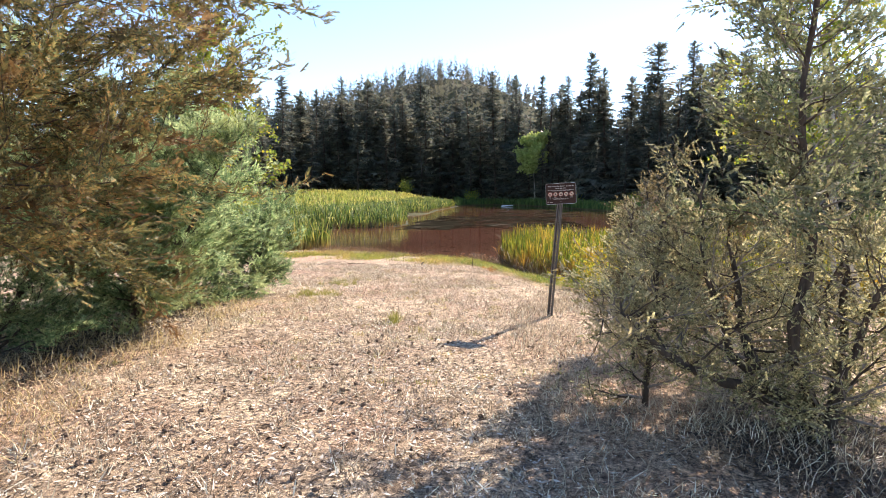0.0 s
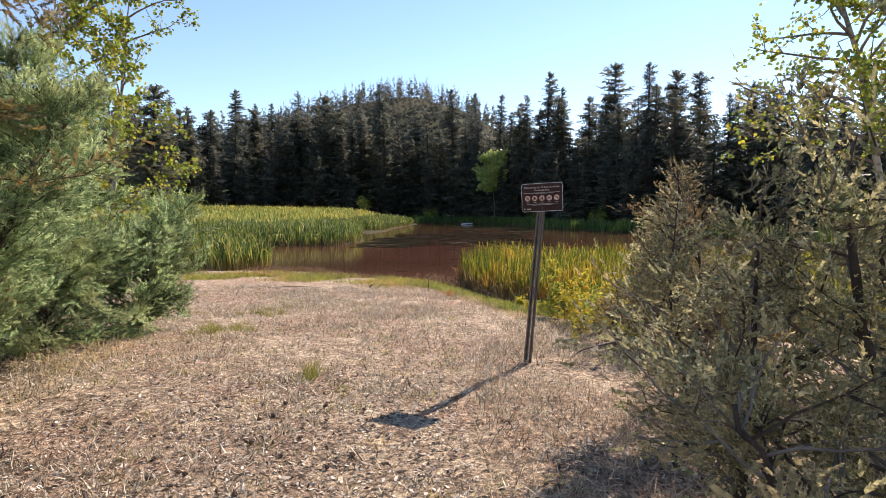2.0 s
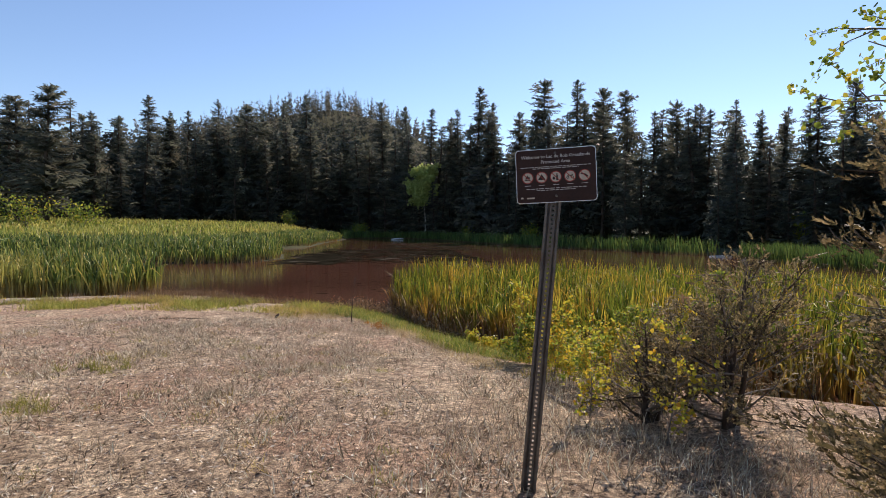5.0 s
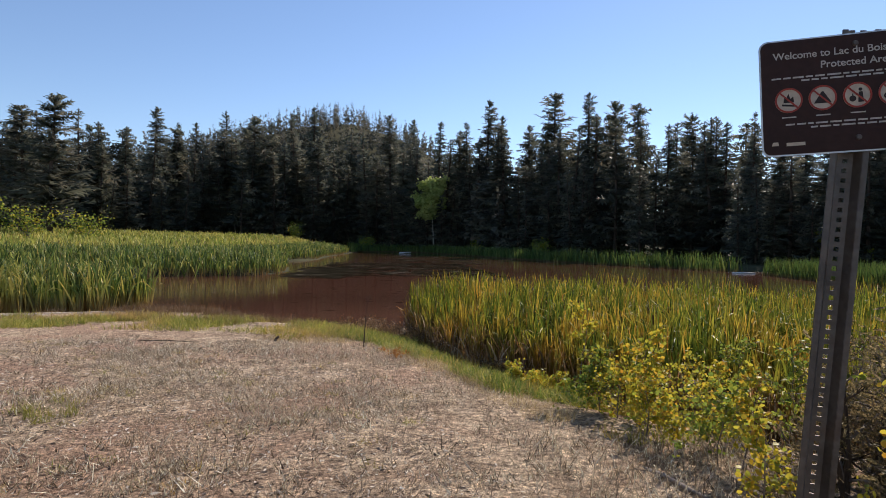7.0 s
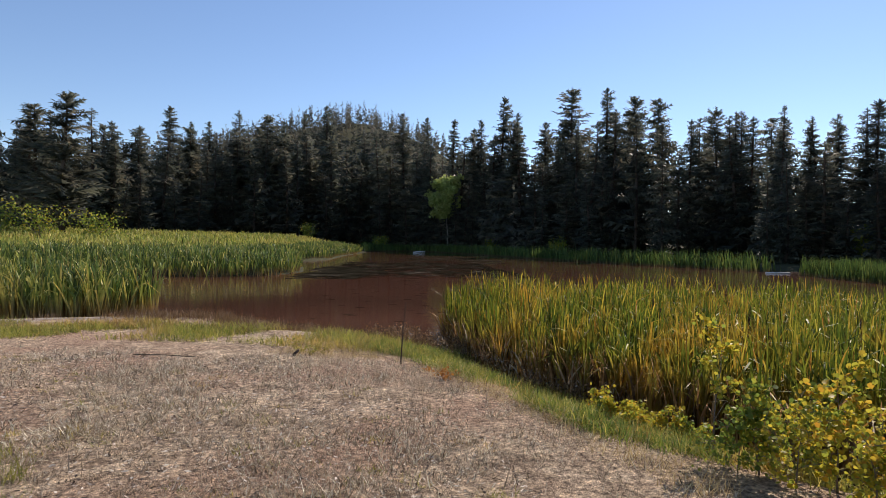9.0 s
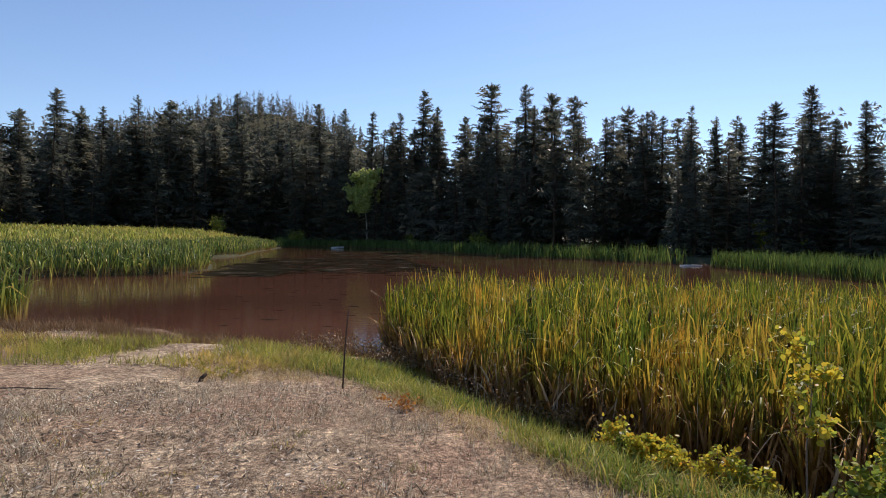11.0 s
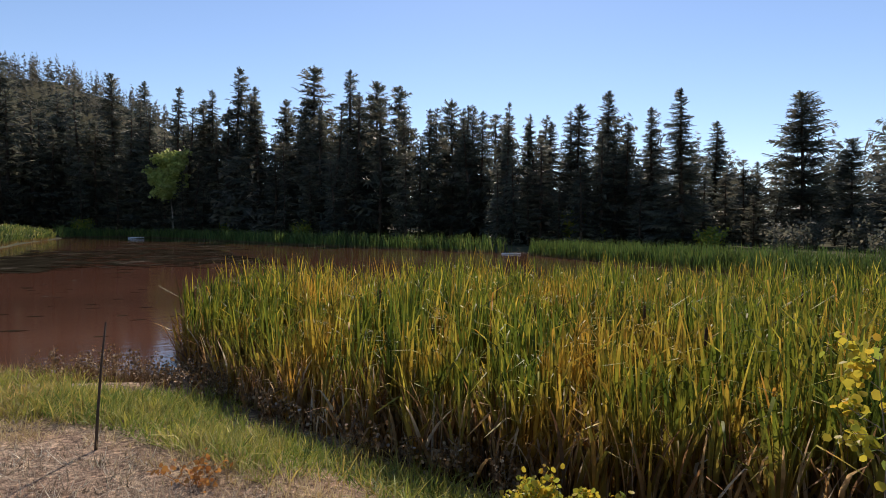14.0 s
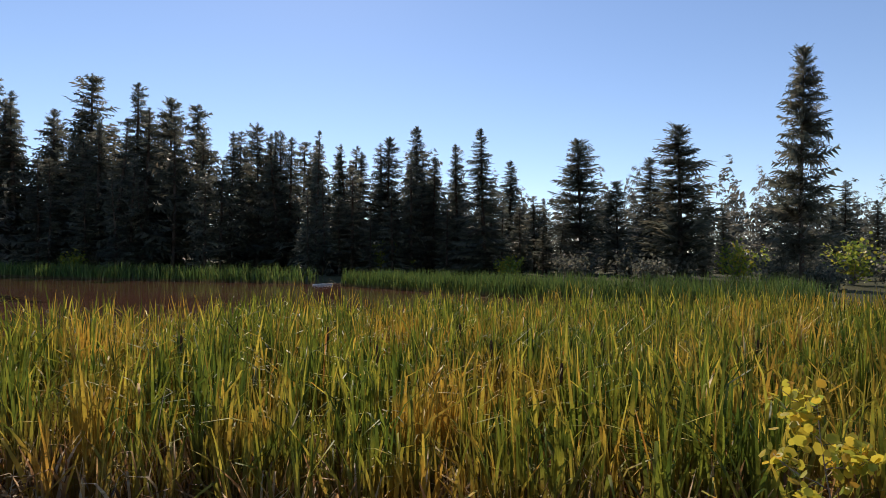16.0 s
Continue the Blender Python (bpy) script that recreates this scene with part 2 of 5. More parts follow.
def ground_material():
    m, n, l, b = material("dry_ground", 0.95, 0, 0.15)
    big = noise_of(n, l, 0.55, 5)
    mid = noise_of(n, l, 3.5, 6, rough=0.65)
    chaff_shade = noise_of(n, l, 20, 8, rough=0.88)
    fine = noise_of(n, l, 70, 5, stretch=(1, 1.5, 1), rough=0.8)
    clump = noise_of(n, l, 17, 4, rough=0.7)
    base = ramp(n, l, mid, [(0.3, (0.21, 0.16, 0.12)), (0.45, (0.36, 0.29, 0.22)), (0.58, (0.51, 0.43, 0.33)), (0.72, (0.66, 0.58, 0.46))])
    tint = blend(n, l, ramp(n, l, big, [(0.45, (0, 0, 0)), (0.62, (0.75, 0.75, 0.75))]), base, (0.36, 0.25, 0.19))
    # Dark ends of this speckle and the clumps also paint small shadows between tufts.
    c = blend(n, l, 0.9, tint, ramp(n, l, chaff_shade, [(0.38, (0.13, 0.1, 0.09)), (0.46, (0.7, 0.64, 0.6)), (0.53, (1.25, 1.18, 1.1)), (0.62, (2.1, 2.0, 1.8))]), "MULTIPLY")
    c = blend(n, l, 0.6, c, ramp(n, l, fine, [(0.40, (0.2, 0.17, 0.16)), (0.5, (1.0, 0.98, 0.95)), (0.6, (1.35, 1.3, 1.2))]), "MULTIPLY")
    c = blend(n, l, 0.8, c, ramp(n, l, clump, [(0.36, (0.38, 0.34, 0.33)), (0.48, (0.95, 0.93, 0.92)), (0.62, (1.4, 1.37, 1.3))]), "MULTIPLY")
    l.new(c, b.inputs["Base Color"])
    bump(n, l, b, blend(n, l, 0.5, clump, chaff_shade), 1.0, 0.06)
    return m


def far_ground_material():
    m, n, l, b = material("meadow_ground", 0.95, 0, 0.1)
    c = ramp(n, l, noise_of(n, l, 0.05, 6), [(0.3, (0.03, 0.032, 0.018)), (0.55, (0.06, 0.06, 0.028)), (0.72, (0.10, 0.085, 0.045)), (0.8, (0.2, 0.165, 0.09))])
    l.new(c, b.inputs["Base Color"])
    bump(n, l, b, noise_of(n, l, 3, 5), 0.8, 0.1)
    return m


def water_material():
    m, n, l, b = material("muddy_water", 0.06, 0, 0.5)
    b.inputs["IOR"].default_value = 1.33
    big = noise_of(n, l, 0.12, 4, stretch=(0.6, 1.6, 1))
    c = ramp(n, l, big, [(0.3, (0.070, 0.032, 0.020)), (0.6, (0.105, 0.046, 0.029)), (0.8, (0.13, 0.062, 0.040))])
    l.new(c, b.inputs["Base Color"])
    rip = noise_of(n, l, 5.0, 3, stretch=(0.5, 1.5, 1))
    bump(n, l, b, rip, 0.12, 0.02)
    return m


SILT = surface("dried_silt", [(0.3, (0.17, 0.13, 0.10)), (0.5, (0.32, 0.26, 0.20)), (0.7, (0.54, 0.47, 0.39))], 3.5, 0.95, relief=0.9, spec=0.1, fine=28)
# Near-black brown of the flakes that stand in for shade below the junipers.
SHADE_FLAKE = foliage("shade_flake_brown", [(0, (0.03, 0.02, 0.014)), (0.7, (0.075, 0.05, 0.035)), (1, (0.20, 0.15, 0.11))], through=0.0)
RUST_LEAF = foliage("orange_leaf", [(0, (0.35, 0.14, 0.04)), (1, (0.6, 0.30, 0.08))], through=0.4)
GROUND, MEADOW, MUDDY = ground_material(), far_ground_material(), water_material()


# ---- mesh tools ----
def mesh_of(name, verts, tris, mats, smooth=False, index=None):
    me = bpy.data.meshes.new(name)
    verts, tris = np.asarray(verts, np.float32), np.asarray(tris, np.int32)
    me.vertices.add(len(verts))
    me.vertices.foreach_set("co", verts.ravel())
    me.loops.add(tris.size)
    me.loops.foreach_set("vertex_index", tris.ravel())
    me.polygons.add(len(tris))
    me.polygons.foreach_set("loop_start", np.arange(0, tris.size, tris.shape[1], dtype=np.int32))
    me.polygons.foreach_set("loop_total", np.full(len(tris), tris.shape[1], np.int32))
    if smooth:
        me.polygons.foreach_set("use_smooth", np.ones(len(tris), bool))
    for m in mats if isinstance(mats, (list, tuple)) else [mats]:
        me.materials.append(m)
    if index is not None:
        me.polygons.foreach_set("material_index", np.asarray(index, np.int32))
    me.update(calc_edges=True)
    return me


def join(pieces):
    vs, fs, k = [], [], 0
    for v, f in pieces:
        vs.append(np.asarray(v, np.float32))
        fs.append(np.asarray(f, np.int32) + k)
        k += len(v)
    return np.concatenate(vs), np.concatenate(fs)


def child(name, me, parent, label=""):
    ob = new(name, me)
    ob.parent = parent
    return tagged(ob, label)


def part(name, bm, mat, parent, label=""):
    me = bpy.data.meshes.new(name)
    bm.to_mesh(me)
    bm.free()
    me.materials.append(mat)
    return child(name, me, parent, label)


def tube(points, radii, sides=7):
    pts = np.asarray(points, float)
    n = len(pts)
    tang = np.gradient(pts, axis=0)
    tang /= np.linalg.norm(tang, axis=1)[:, None] + 1e-9
    ref = np.array([0.31, 0.95, 0.05])
    a = np.cross(tang, ref)
    a /= np.linalg.norm(a, axis=1)[:, None] + 1e-9
    b = np.cross(tang, a)
    ang = np.linspace(0, 2 * math.pi, sides, endpoint=False)
    r = np.asarray(radii, float)[:, None, None]
    v = pts[:, None, :] + r * (np.cos(ang)[None, :, None] * a[:, None, :] + np.sin(ang)[None, :, None] * b[:, None, :])
    f = []
    for i in range(n - 1):
        for j in range(sides):
            k = (j + 1) % sides
            p, q, s, t = i * sides + j, i * sides + k, (i + 1) * sides + k, (i + 1) * sides + j
            f += [(p, q, s), (p, s, t)]
    for j in range(1, sides - 1):
        f += [(0, j + 1, j), ((n - 1) * sides, (n - 1) * sides + j, (n - 1) * sides + j + 1)]
    return v.reshape(-1, 3), np.array(f)


def blades(roots, height, width, rng, lean=0.25, droop=0.3, segs=3, face=None, turn=None):
    """Grass-like leaves: flat tapering strips that lean and bend over."""
    n = len(roots)
    az = rng.uniform(0, 2 * math.pi, n) if turn is None else turn
    out = np.stack([np.cos(az), np.sin(az), np.zeros(n)], 1)
    fa = rng.uniform(0, 2 * math.pi, n) if face is None else face
    side = np.stack([np.cos(fa), np.sin(fa), np.zeros(n)], 1)
    ln, dr = lean * rng.uniform(0.1, 1.2, n), droop * rng.uniform(0, 1, n) ** 3
    vs = []
    for k in range(segs + 1):
        s = k / segs
        c = roots + out * (height * (ln * s + dr * s ** 3))[:, None] + np.array([0, 0, 1.0]) * (height * (s - 0.45 * (ln * s) ** 2 - 0.5 * dr * s ** 4))[:, None]
        w = width * (0.85 + 0.3 * s) * (1 - s ** 3)
        if k < segs:
            vs += [c - side * w[:, None] / 2, c + side * w[:, None] / 2]
        else:
            vs.append(c)
    per = 2 * segs + 1
    v = np.stack(vs, 1).reshape(-1, 3)
    one = []
    for k in range(segs - 1):
        a = 2 * k
        one += [(a, a + 1, a + 3), (a, a + 3, a + 2)]
    one.append((2 * segs - 2, 2 * segs - 1, 2 * segs))
    f = (np.arange(n)[:, None, None] * per + np.array(one)[None]).reshape(-1, 3)
    return v, f


def sedge(roots, height, width, rng, lean=0.12, share=0.4, segs=6, fold=(0.6, 2.4), where=(0.62, 0.95)):
    """Long strap leaves: nearly upright, a share of them creased over near the tip so that the end hangs."""
    n = len(roots)
    az = rng.uniform(0, 2 * math.pi, n)
    out = np.stack([np.cos(az), np.sin(az), np.zeros(n)], 1)
    fa = rng.uniform(0, 2 * math.pi, n)
    twist = rng.normal(0, 0.9, n)
    a0, a1 = np.abs(rng.normal(0, lean, n)), np.abs(rng.normal(0, lean * 1.6, n))
    crease = np.where(rng.random(n) < share, rng.uniform(*fold, n), rng.uniform(0, 0.25, n))
    at = rng.uniform(*where, n)
    stops = np.array([0.0, 0.3, 0.55, 0.72, 0.84, 0.93, 1.0]) if segs == 6 else np.linspace(0, 1, segs + 1) ** 0.8
    pos, prev, vs = roots.astype(float).copy(), 0.0, []
    for k, st in enumerate(stops):
        mid = (st + prev) / 2
        ang = a0 + a1 * mid + crease * np.clip((mid - at) / 0.1 + 0.5, 0, 1)
        pos = pos + (out * np.sin(ang)[:, None] + np.array([0, 0, 1.0]) * np.cos(ang)[:, None]) * (height * (st - prev))[:, None]
        prev = st
        if k < len(stops) - 1:
            f = fa + twist * st
            side = np.stack([np.cos(f), np.sin(f), np.zeros(n)], 1)
            w = width * (0.8 + 0.4 * min(st * 2, 1)) * (1 - max(0, st - 0.6) / 0.4 * 0.75)
            vs += [pos - side * w[:, None] / 2, pos + side * w[:, None] / 2]
        else:
            vs.append(pos.copy())
    per = len(vs)
    m = len(stops) - 1
    one = []
    for k in range(m - 1):
        a = 2 * k
        one += [(a, a + 1, a + 3), (a, a + 3, a + 2)]
    one.append((2 * m - 2, 2 * m - 1, 2 * m))
    f = (np.arange(n)[:, None, None] * per + np.array(one)[None]).reshape(-1, 3)
    return np.stack(vs, 1).reshape(-1, 3), f


def unit(v):
    return v / (np.linalg.norm(v, axis=-1, keepdims=True) + 1e-9)


def sprays(at, way, size, rng, leaflets=6, width=0.16, stub=1.0):
    """Feathery evergreen twigs: short pointed leaflets alternating up an axis."""
    n = len(at)
    way = unit(way)
    side = unit(np.cross(way, rng.normal(size=(n, 3))))
    over = np.cross(way, side)
    vs, fs = [], []
    for k in range(leaflets):
        s = k / leaflets
        sgn = 1 if k % 2 else -1
        base = at + way * (size * s)[:, None]
        d = unit(way * 0.9 + side * (sgn * rng.uniform(0.35, 0.9, n))[:, None] + over * rng.uniform(-0.5, 0.5, n)[:, None])
        ln = stub * size * rng.uniform(0.4, 0.75, n) * (1.1 - 0.5 * s)
        w = unit(np.cross(d, over)) * (size * width)[:, None] * 0.5
        vs += [base - w, base + w, base + d * ln[:, None]]
        fs.append((3 * k, 3 * k + 1, 3 * k + 2))
    v = np.stack(vs, 1).reshape(-1, 3)
    f = (np.arange(n)[:, None, None] * (3 * leaflets) + np.array(fs)[None]).reshape(-1, 3)
    return v, f


def round_leaves(at, size, rng, flat=0.3):
    n = len(at)
    nrm = unit(rng.normal(size=(n, 3)) + np.array([0, 0, flat]))
    a = unit(np.cross(nrm, rng.normal(size=(n, 3))))
    b = np.cross(nrm, a)
    vs = []
    for ang, r in ((0, 1.12), (0.95, 0.95), (2.0, 0.9), (math.pi, 0.75), (-2.0, 0.9), (-0.95, 0.95)):
        lift = 0.12 * abs(math.sin(ang))
        vs.append(at + size[:, None] * r * (math.cos(ang) * a + math.sin(ang) * b + lift * nrm))
    v = np.stack(vs, 1).reshape(-1, 3)
    one = np.array([(0, 1, 2), (0, 2, 3), (0, 3, 4), (0, 4, 5)])
    f = (np.arange(n)[:, None, None] * 6 + one[None]).reshape(-1, 3)
    return v, f


def inside(poly, x, y):
    p = np.asarray(poly, float)
    res = np.zeros(np.shape(x), bool)
    j = len(p) - 1
    for i in range(len(p)):
        c = (p[i, 1] > y) != (p[j, 1] > y)
        with np.errstate(divide="ignore", invalid="ignore"):
            res ^= c & (x < (p[j, 0] - p[i, 0]) * (y - p[i, 1]) / (p[j, 1] - p[i, 1]) + p[i, 0])
        j = i
    return res


def away(poly, x, y, closed=True):
    """Distance from points to a line of corners."""
    p = np.asarray(poly, float)
    best = np.full(np.shape(x), 1e9)
    for i in range(len(p) if closed else len(p) - 1):
        a, b = p[i], p[(i + 1) % len(p)]
        d = b - a
        t = np.clip(((x - a[0]) * d[0] + (y - a[1]) * d[1]) / (d @ d), 0, 1)
        best = np.minimum(best, np.hypot(x - a[0] - t * d[0], y - a[1] - t * d[1]))
    return best


def scatter(poly, count, rng):
    p = np.asarray(poly, float)
    lo, hi = p.min(0), p.max(0)
    got = np.zeros((0, 2))
    while len(got) < count:
        q = rng.uniform(lo, hi, (count * 2, 2))
        got = np.concatenate([got, q[inside(poly, q[:, 0], q[:, 1])]])
    return got[:count]


# ---- the lie of the land ----
LAKE = [(-60, 29), (-30, 24), (-14, 23.4), (-9.2, 24.0), (-4.8, 25.1), (-2.4, 24.5), (-1.3, 22.7), (0.25, 22.2), (1.0, 21.3), (2.0, 20.9),
        (2.3, 19.4), (2.75, 18.2), (3.1, 17.2), (3.5, 16.2), (4.3, 14.9), (5.6, 13.2), (9, 10.5), (16, 6), (28, 3), (38, 7), (36, 16),
        (30.5, 18), (30, 24), (31, 34), (33, 45), (33.5, 55), (29, 66), (23.5, 80), (18, 106), (12, 127), (4, 133), (-3, 128),
        (-4.5, 105), (-6, 82), (-5.6, 72), (-8.2, 64), (-8.6, 60), (-5.8, 53), (-4.8, 46.5), (-6.0, 43.0), (-12, 41.2), (-20, 40), (-60, 38)]


def land(x, y):
    x, y = np.asarray(x, float), np.asarray(y, float)
    d = away(LAKE, x, y)
    lake = inside(LAKE, x, y)
    near = np.interp(y, [-60, 1, 9.4, 13.7, 18, 21, 30], [0.7, 0.18, 0.0, -0.27, -0.37, -0.46, -0.5])
    far = -0.35 + np.clip(y - 40, 0, 90) * 0.024 * np.clip((-5 - x) / 12, 0, 1) + np.clip(d - 6, 0, 400) * 0.02
    hill = 60 * np.exp(-(((x + 14) / np.where(x < -14, 115, 80)) ** 2 + ((y - 330) / 75) ** 2)) + 10 * np.exp(-(((x + 130) / 70) ** 2 + ((y - 260) / 70) ** 2))
    k = np.clip((y - 26) / 10, 0, 1)
    k = np.maximum(k, np.clip((x - 26) / 8, 0, 1))
    flat = near * (1 - k) + far * k + hill
    s = np.clip(d / 1.5, 0, 1)
    s = s * s * (3 - 2 * s)
    bank = WATER + 0.02 + (flat - WATER - 0.02) * s
    bed = WATER + 0.02 - np.clip(d, 0, 3) * 0.35
    small = 0.012 * np.sin(x * 3.1 + 1.3 * np.sin(y * 2.3)) + 0.010 * np.sin(y * 4.3 + x * 1.7)
    return np.where(lake, bed, bank + small * s)


def steps(lo, mid0, mid1, hi, fine):
    core = np.arange(mid0, mid1 + 1e-6, fine)
    up, dn, g = [mid1], [mid0], fine
    while up[-1] < hi:
        g *= 1.13
        up.append(up[-1] + g)
    g = fine
    while dn[-1] > lo:
        g *= 1.13
        dn.append(dn[-1] - g)
    return np.array(dn[:0:-1] + list(core) + up[1:])


gx, gy = steps(-2500, -9, 8, 2500, 0.2), steps(-2500, -1, 26, 2500, 0.2)
GX, GY = np.meshgrid(gx, gy)
GZ = land(GX, GY)
nx = len(gx)
idx = (np.arange(len(gy) - 1)[:, None] * nx + np.arange(nx - 1)[None]).ravel()
quads = np.stack([idx, idx + 1, idx + nx + 1, idx + nx], 1)
cx, cy = (GX[:-1, :-1] + GX[1:, 1:]).ravel() / 2, (GY[:-1, :-1] + GY[1:, 1:]).ravel() / 2
def SILTY(x, y):
    """Bare crusted silt on the shore, in tongues."""
    d = away(LAKE, x, y)
    return (x < -4.6) & (x > -14) & (y > 19) & (y < 26) & (d < 2.6 + 0.8 * np.sin(x * 1.3) + 0.5 * np.sin(x * 3.7 + y * 2.1)) & (d > 0.25)


ground = new("ground", mesh_of("ground", np.stack([GX.ravel(), GY.ravel(), GZ.ravel()], 1), quads, [GROUND, MEADOW, SILT], True, np.where((cy > 30) | (cx > 24), 1, np.where(SILTY(cx, cy), 2, 0))))
tagged(ground, "dry trodden grass and bare soil sloping to the lake", "ground", kind="structure")

wx, wy = steps(-75, -10, 40, 45, 2.0), steps(0, 5, 60, 140, 2.0)
WX, WY = np.meshgrid(wx, wy)
idx = (np.arange(len(wy) - 1)[:, None] * len(wx) + np.arange(len(wx) - 1)[None]).ravel()
quads = np.stack([idx, idx + 1, idx + len(wx) + 1, idx + len(wx)], 1)
mx, my = (WX[:-1, :-1] + WX[1:, 1:]).ravel() / 2, (WY[:-1, :-1] + WY[1:, 1:]).ravel() / 2
keep = inside(LAKE, mx, my) | (away(LAKE, mx, my) < 3.5)
water = new("water", mesh_of("water", np.stack([WX.ravel(), WY.ravel(), np.full(WX.size, WATER)], 1), quads[keep], MUDDY, True))
tagged(water, "still reddish-brown muddy lake water", "water", kind="structure")


# ---- conifers ----
def fans(root, tip, broad, rng, steps=6):
    """Evergreen boughs: a spine from root to tip with pointed side twigs slanting forward, tilted at random."""
    n = len(root)
    along = tip - root
    ln = np.linalg.norm(along, axis=1)
    d = along / (ln[:, None] + 1e-9)
    flat = unit(np.cross(d, np.array([0, 0, 1.0])) + 1e-6)
    roll = rng.uniform(-1.25, 1.25, n)[:, None]
    side = flat * np.cos(roll) + np.cross(d, flat) * np.sin(roll)
    vs = []
    sag = np.array([0, 0, -1.0]) * (ln * 0.10)[:, None]
    spine = [root + along * (k / steps) + sag * (4 * (k / steps) * (k / steps - 1) * -1) * 0.5 for k in range(steps + 1)]
    vs += spine
    fs = []
    for k in range(steps):
        s = (k + 0.3) / steps
        for sgn in (-1, 1):
            w = (broad * (0.35 + 0.9 * s) * (1 - s) ** 0.55 * rng.uniform(0.55, 1.3, n))[:, None]
            out = spine[k] + along * (rng.uniform(0.14, 0.34, n))[:, None] + side * sgn * w + np.array([0, 0, -1.0]) * w * rng.uniform(0, 0.55, n)[:, None]
            vs.append(out)
            fs.append((k, len(vs) - 1, k + 1))
    v = np.stack(vs, 1).reshape(-1, 3)
    f = (np.arange(n)[:, None, None] * len(vs) + np.array(fs)[None]).reshape(-1, 3)
    return v, f


def conifer_parts(seed, kind, fine=1.0, steps=6):
    """Wood and crown of a tree one unit tall: kind spruce (narrow, dense), fir (wider) or pine (open, with gaps)."""
    rng = np.random.default_rng(seed)
    spread, count, start = {"spruce": (0.14, 500, 0.01), "fir": (0.16, 500, 0.03), "pine": (0.165, 430, 0.12)}[kind]
    count = int(count * fine)
    bend = rng.normal(0, 0.006, 2)
    zs = np.linspace(0, 1, 7)
    axis = lambda z: np.stack([bend[0] * np.sin(z * 5), bend[1] * np.sin(z * 4 + 1), z], -1)
    wood = tube(axis(zs), 0.011 * (1 - zs) ** 0.8 + 0.001, 6)
    z = start + (0.99 - start) * (1 - (1 - (np.arange(count) + rng.random(count)) / count) ** 1.12)
    if kind == "pine":
        gaps = rng.uniform(start, 0.8, 4)
        z = z[np.min(np.abs(z[:, None] - gaps[None]), 1) > 0.014]
    n = len(z)
    rest = (1 - z) / (1 - start)
    shape = rest ** {"spruce": 0.72, "fir": 0.64, "pine": 0.5}[kind]
    tiers = 0.95 + 0.05 * np.sin(z * rng.uniform(60, 80) + rng.uniform(0, 6))
    r = (spread * shape * tiers * (0.55 + 0.45 * np.clip((z - start) * 5 + 0.3, 0, 1)) + 0.007) * rng.uniform(0.4, 1.12, n) * np.where(rng.random(n) < 0.08, 1.25, 1)
    lop = rng.uniform(0, 2 * math.pi)
    az = rng.uniform(0, 2 * math.pi, n)
    r *= (1 + 0.15 * np.cos(az - lop) * np.sin(z * 9)) * np.where(rest < 0.03, 0.6, 1)
    rise = {"spruce": -0.2, "fir": -0.05, "pine": 0.18}[kind] * rest ** 0.5 + rng.normal(0, 0.24, n) + 1.1 * np.clip(1 - rest / 0.14, 0, 1)
    root = axis(z)
    tip = root + np.stack([np.cos(az) * r, np.sin(az) * r, r * rise], 1)
    broad = (0.33 * r + 0.012) * fine ** -0.4 * (1.15 if kind == "pine" else 1)
    return wood, fans(root, tip, broad, rng, steps)


def conifer(seed, kind, fine=1.0, steps=6):
    wood, crown = conifer_parts(seed, kind, fine, steps)
    mat = {"spruce": SPRUCE, "fir": FIR, "pine": PINE}[kind]
    return mesh_of("trunk", *wood, BARK), mesh_of("crown", *crown, mat)


KINDS = {k: [conifer(s, k, 0.9, 7) for s in seeds] for k, seeds in (("spruce", (1, 2, 3)), ("fir", (5, 6)), ("pine", (8, 9, 10)))}
FINE = {k: [conifer(s, k, 1.6, 9) for s in seeds] for k, seeds in (("spruce", (21, 22)), ("fir", (25,)), ("pine", (28, 29)))}
ROUGH = {k: [conifer(s, k, 0.4, 5) for s in seeds] for k, seeds in (("spruce", (11, 12, 13)), ("fir", (15, 16)), ("pine", (18, 19)))}
tree_rng = random.Random(4)
LABELS = {"spruce": ("spruce_tree", "dark green narrow spruce in the lakeside treeline", "spruce"),
          "fir": ("fir_tree", "dark green fir standing on the far shore", "fir"),
          "pine": ("pine_tree", "open-crowned dark pine standing above the far shore", "pine")}


def plant(kind, x, y, h, wide=1.0, label="", lean=0.0, stock=KINDS):
    name, words, cat = LABELS[kind]
    ob = new(name)
    trunk, crown = tree_rng.choice(stock[kind])
    child("trunk", trunk, ob)
    child("crown", crown, ob)
    z = float(land(x, y)) - 0.1
    ob.matrix_basis = pose(x, y, z, lean, lean, tree_rng.uniform(0, 360))
    ob.scale = (h * wide, h * wide, h)
    return tagged(ob, label or words, cat, "lakeside conifers")


# prominent trees: x, y, height of the top above the lake's plain
LEFT_STAND = [(-47.0, 89.9, 18.8), (-40.8, 85.3, 19.3), (-49.9, 116.6, 22.2), (-48.2, 122.8, 22.7), (-52.0, 148.3, 32.4), (-44.8, 140.3, 27.4),
              (-39.6, 136.7, 26.6), (-36.9, 153.1, 32.9), (-31.7, 154.4, 32.0), (-22.3, 156.2, 34.0), (-17.7, 166.9, 37.9), (-24.2, 140.6, 28.1),
              (2.8, 158.1, 34.3), (8.3, 147.9, 31.3), (14.5, 147.5, 31.0), (19.4, 141.9, 28.0)]
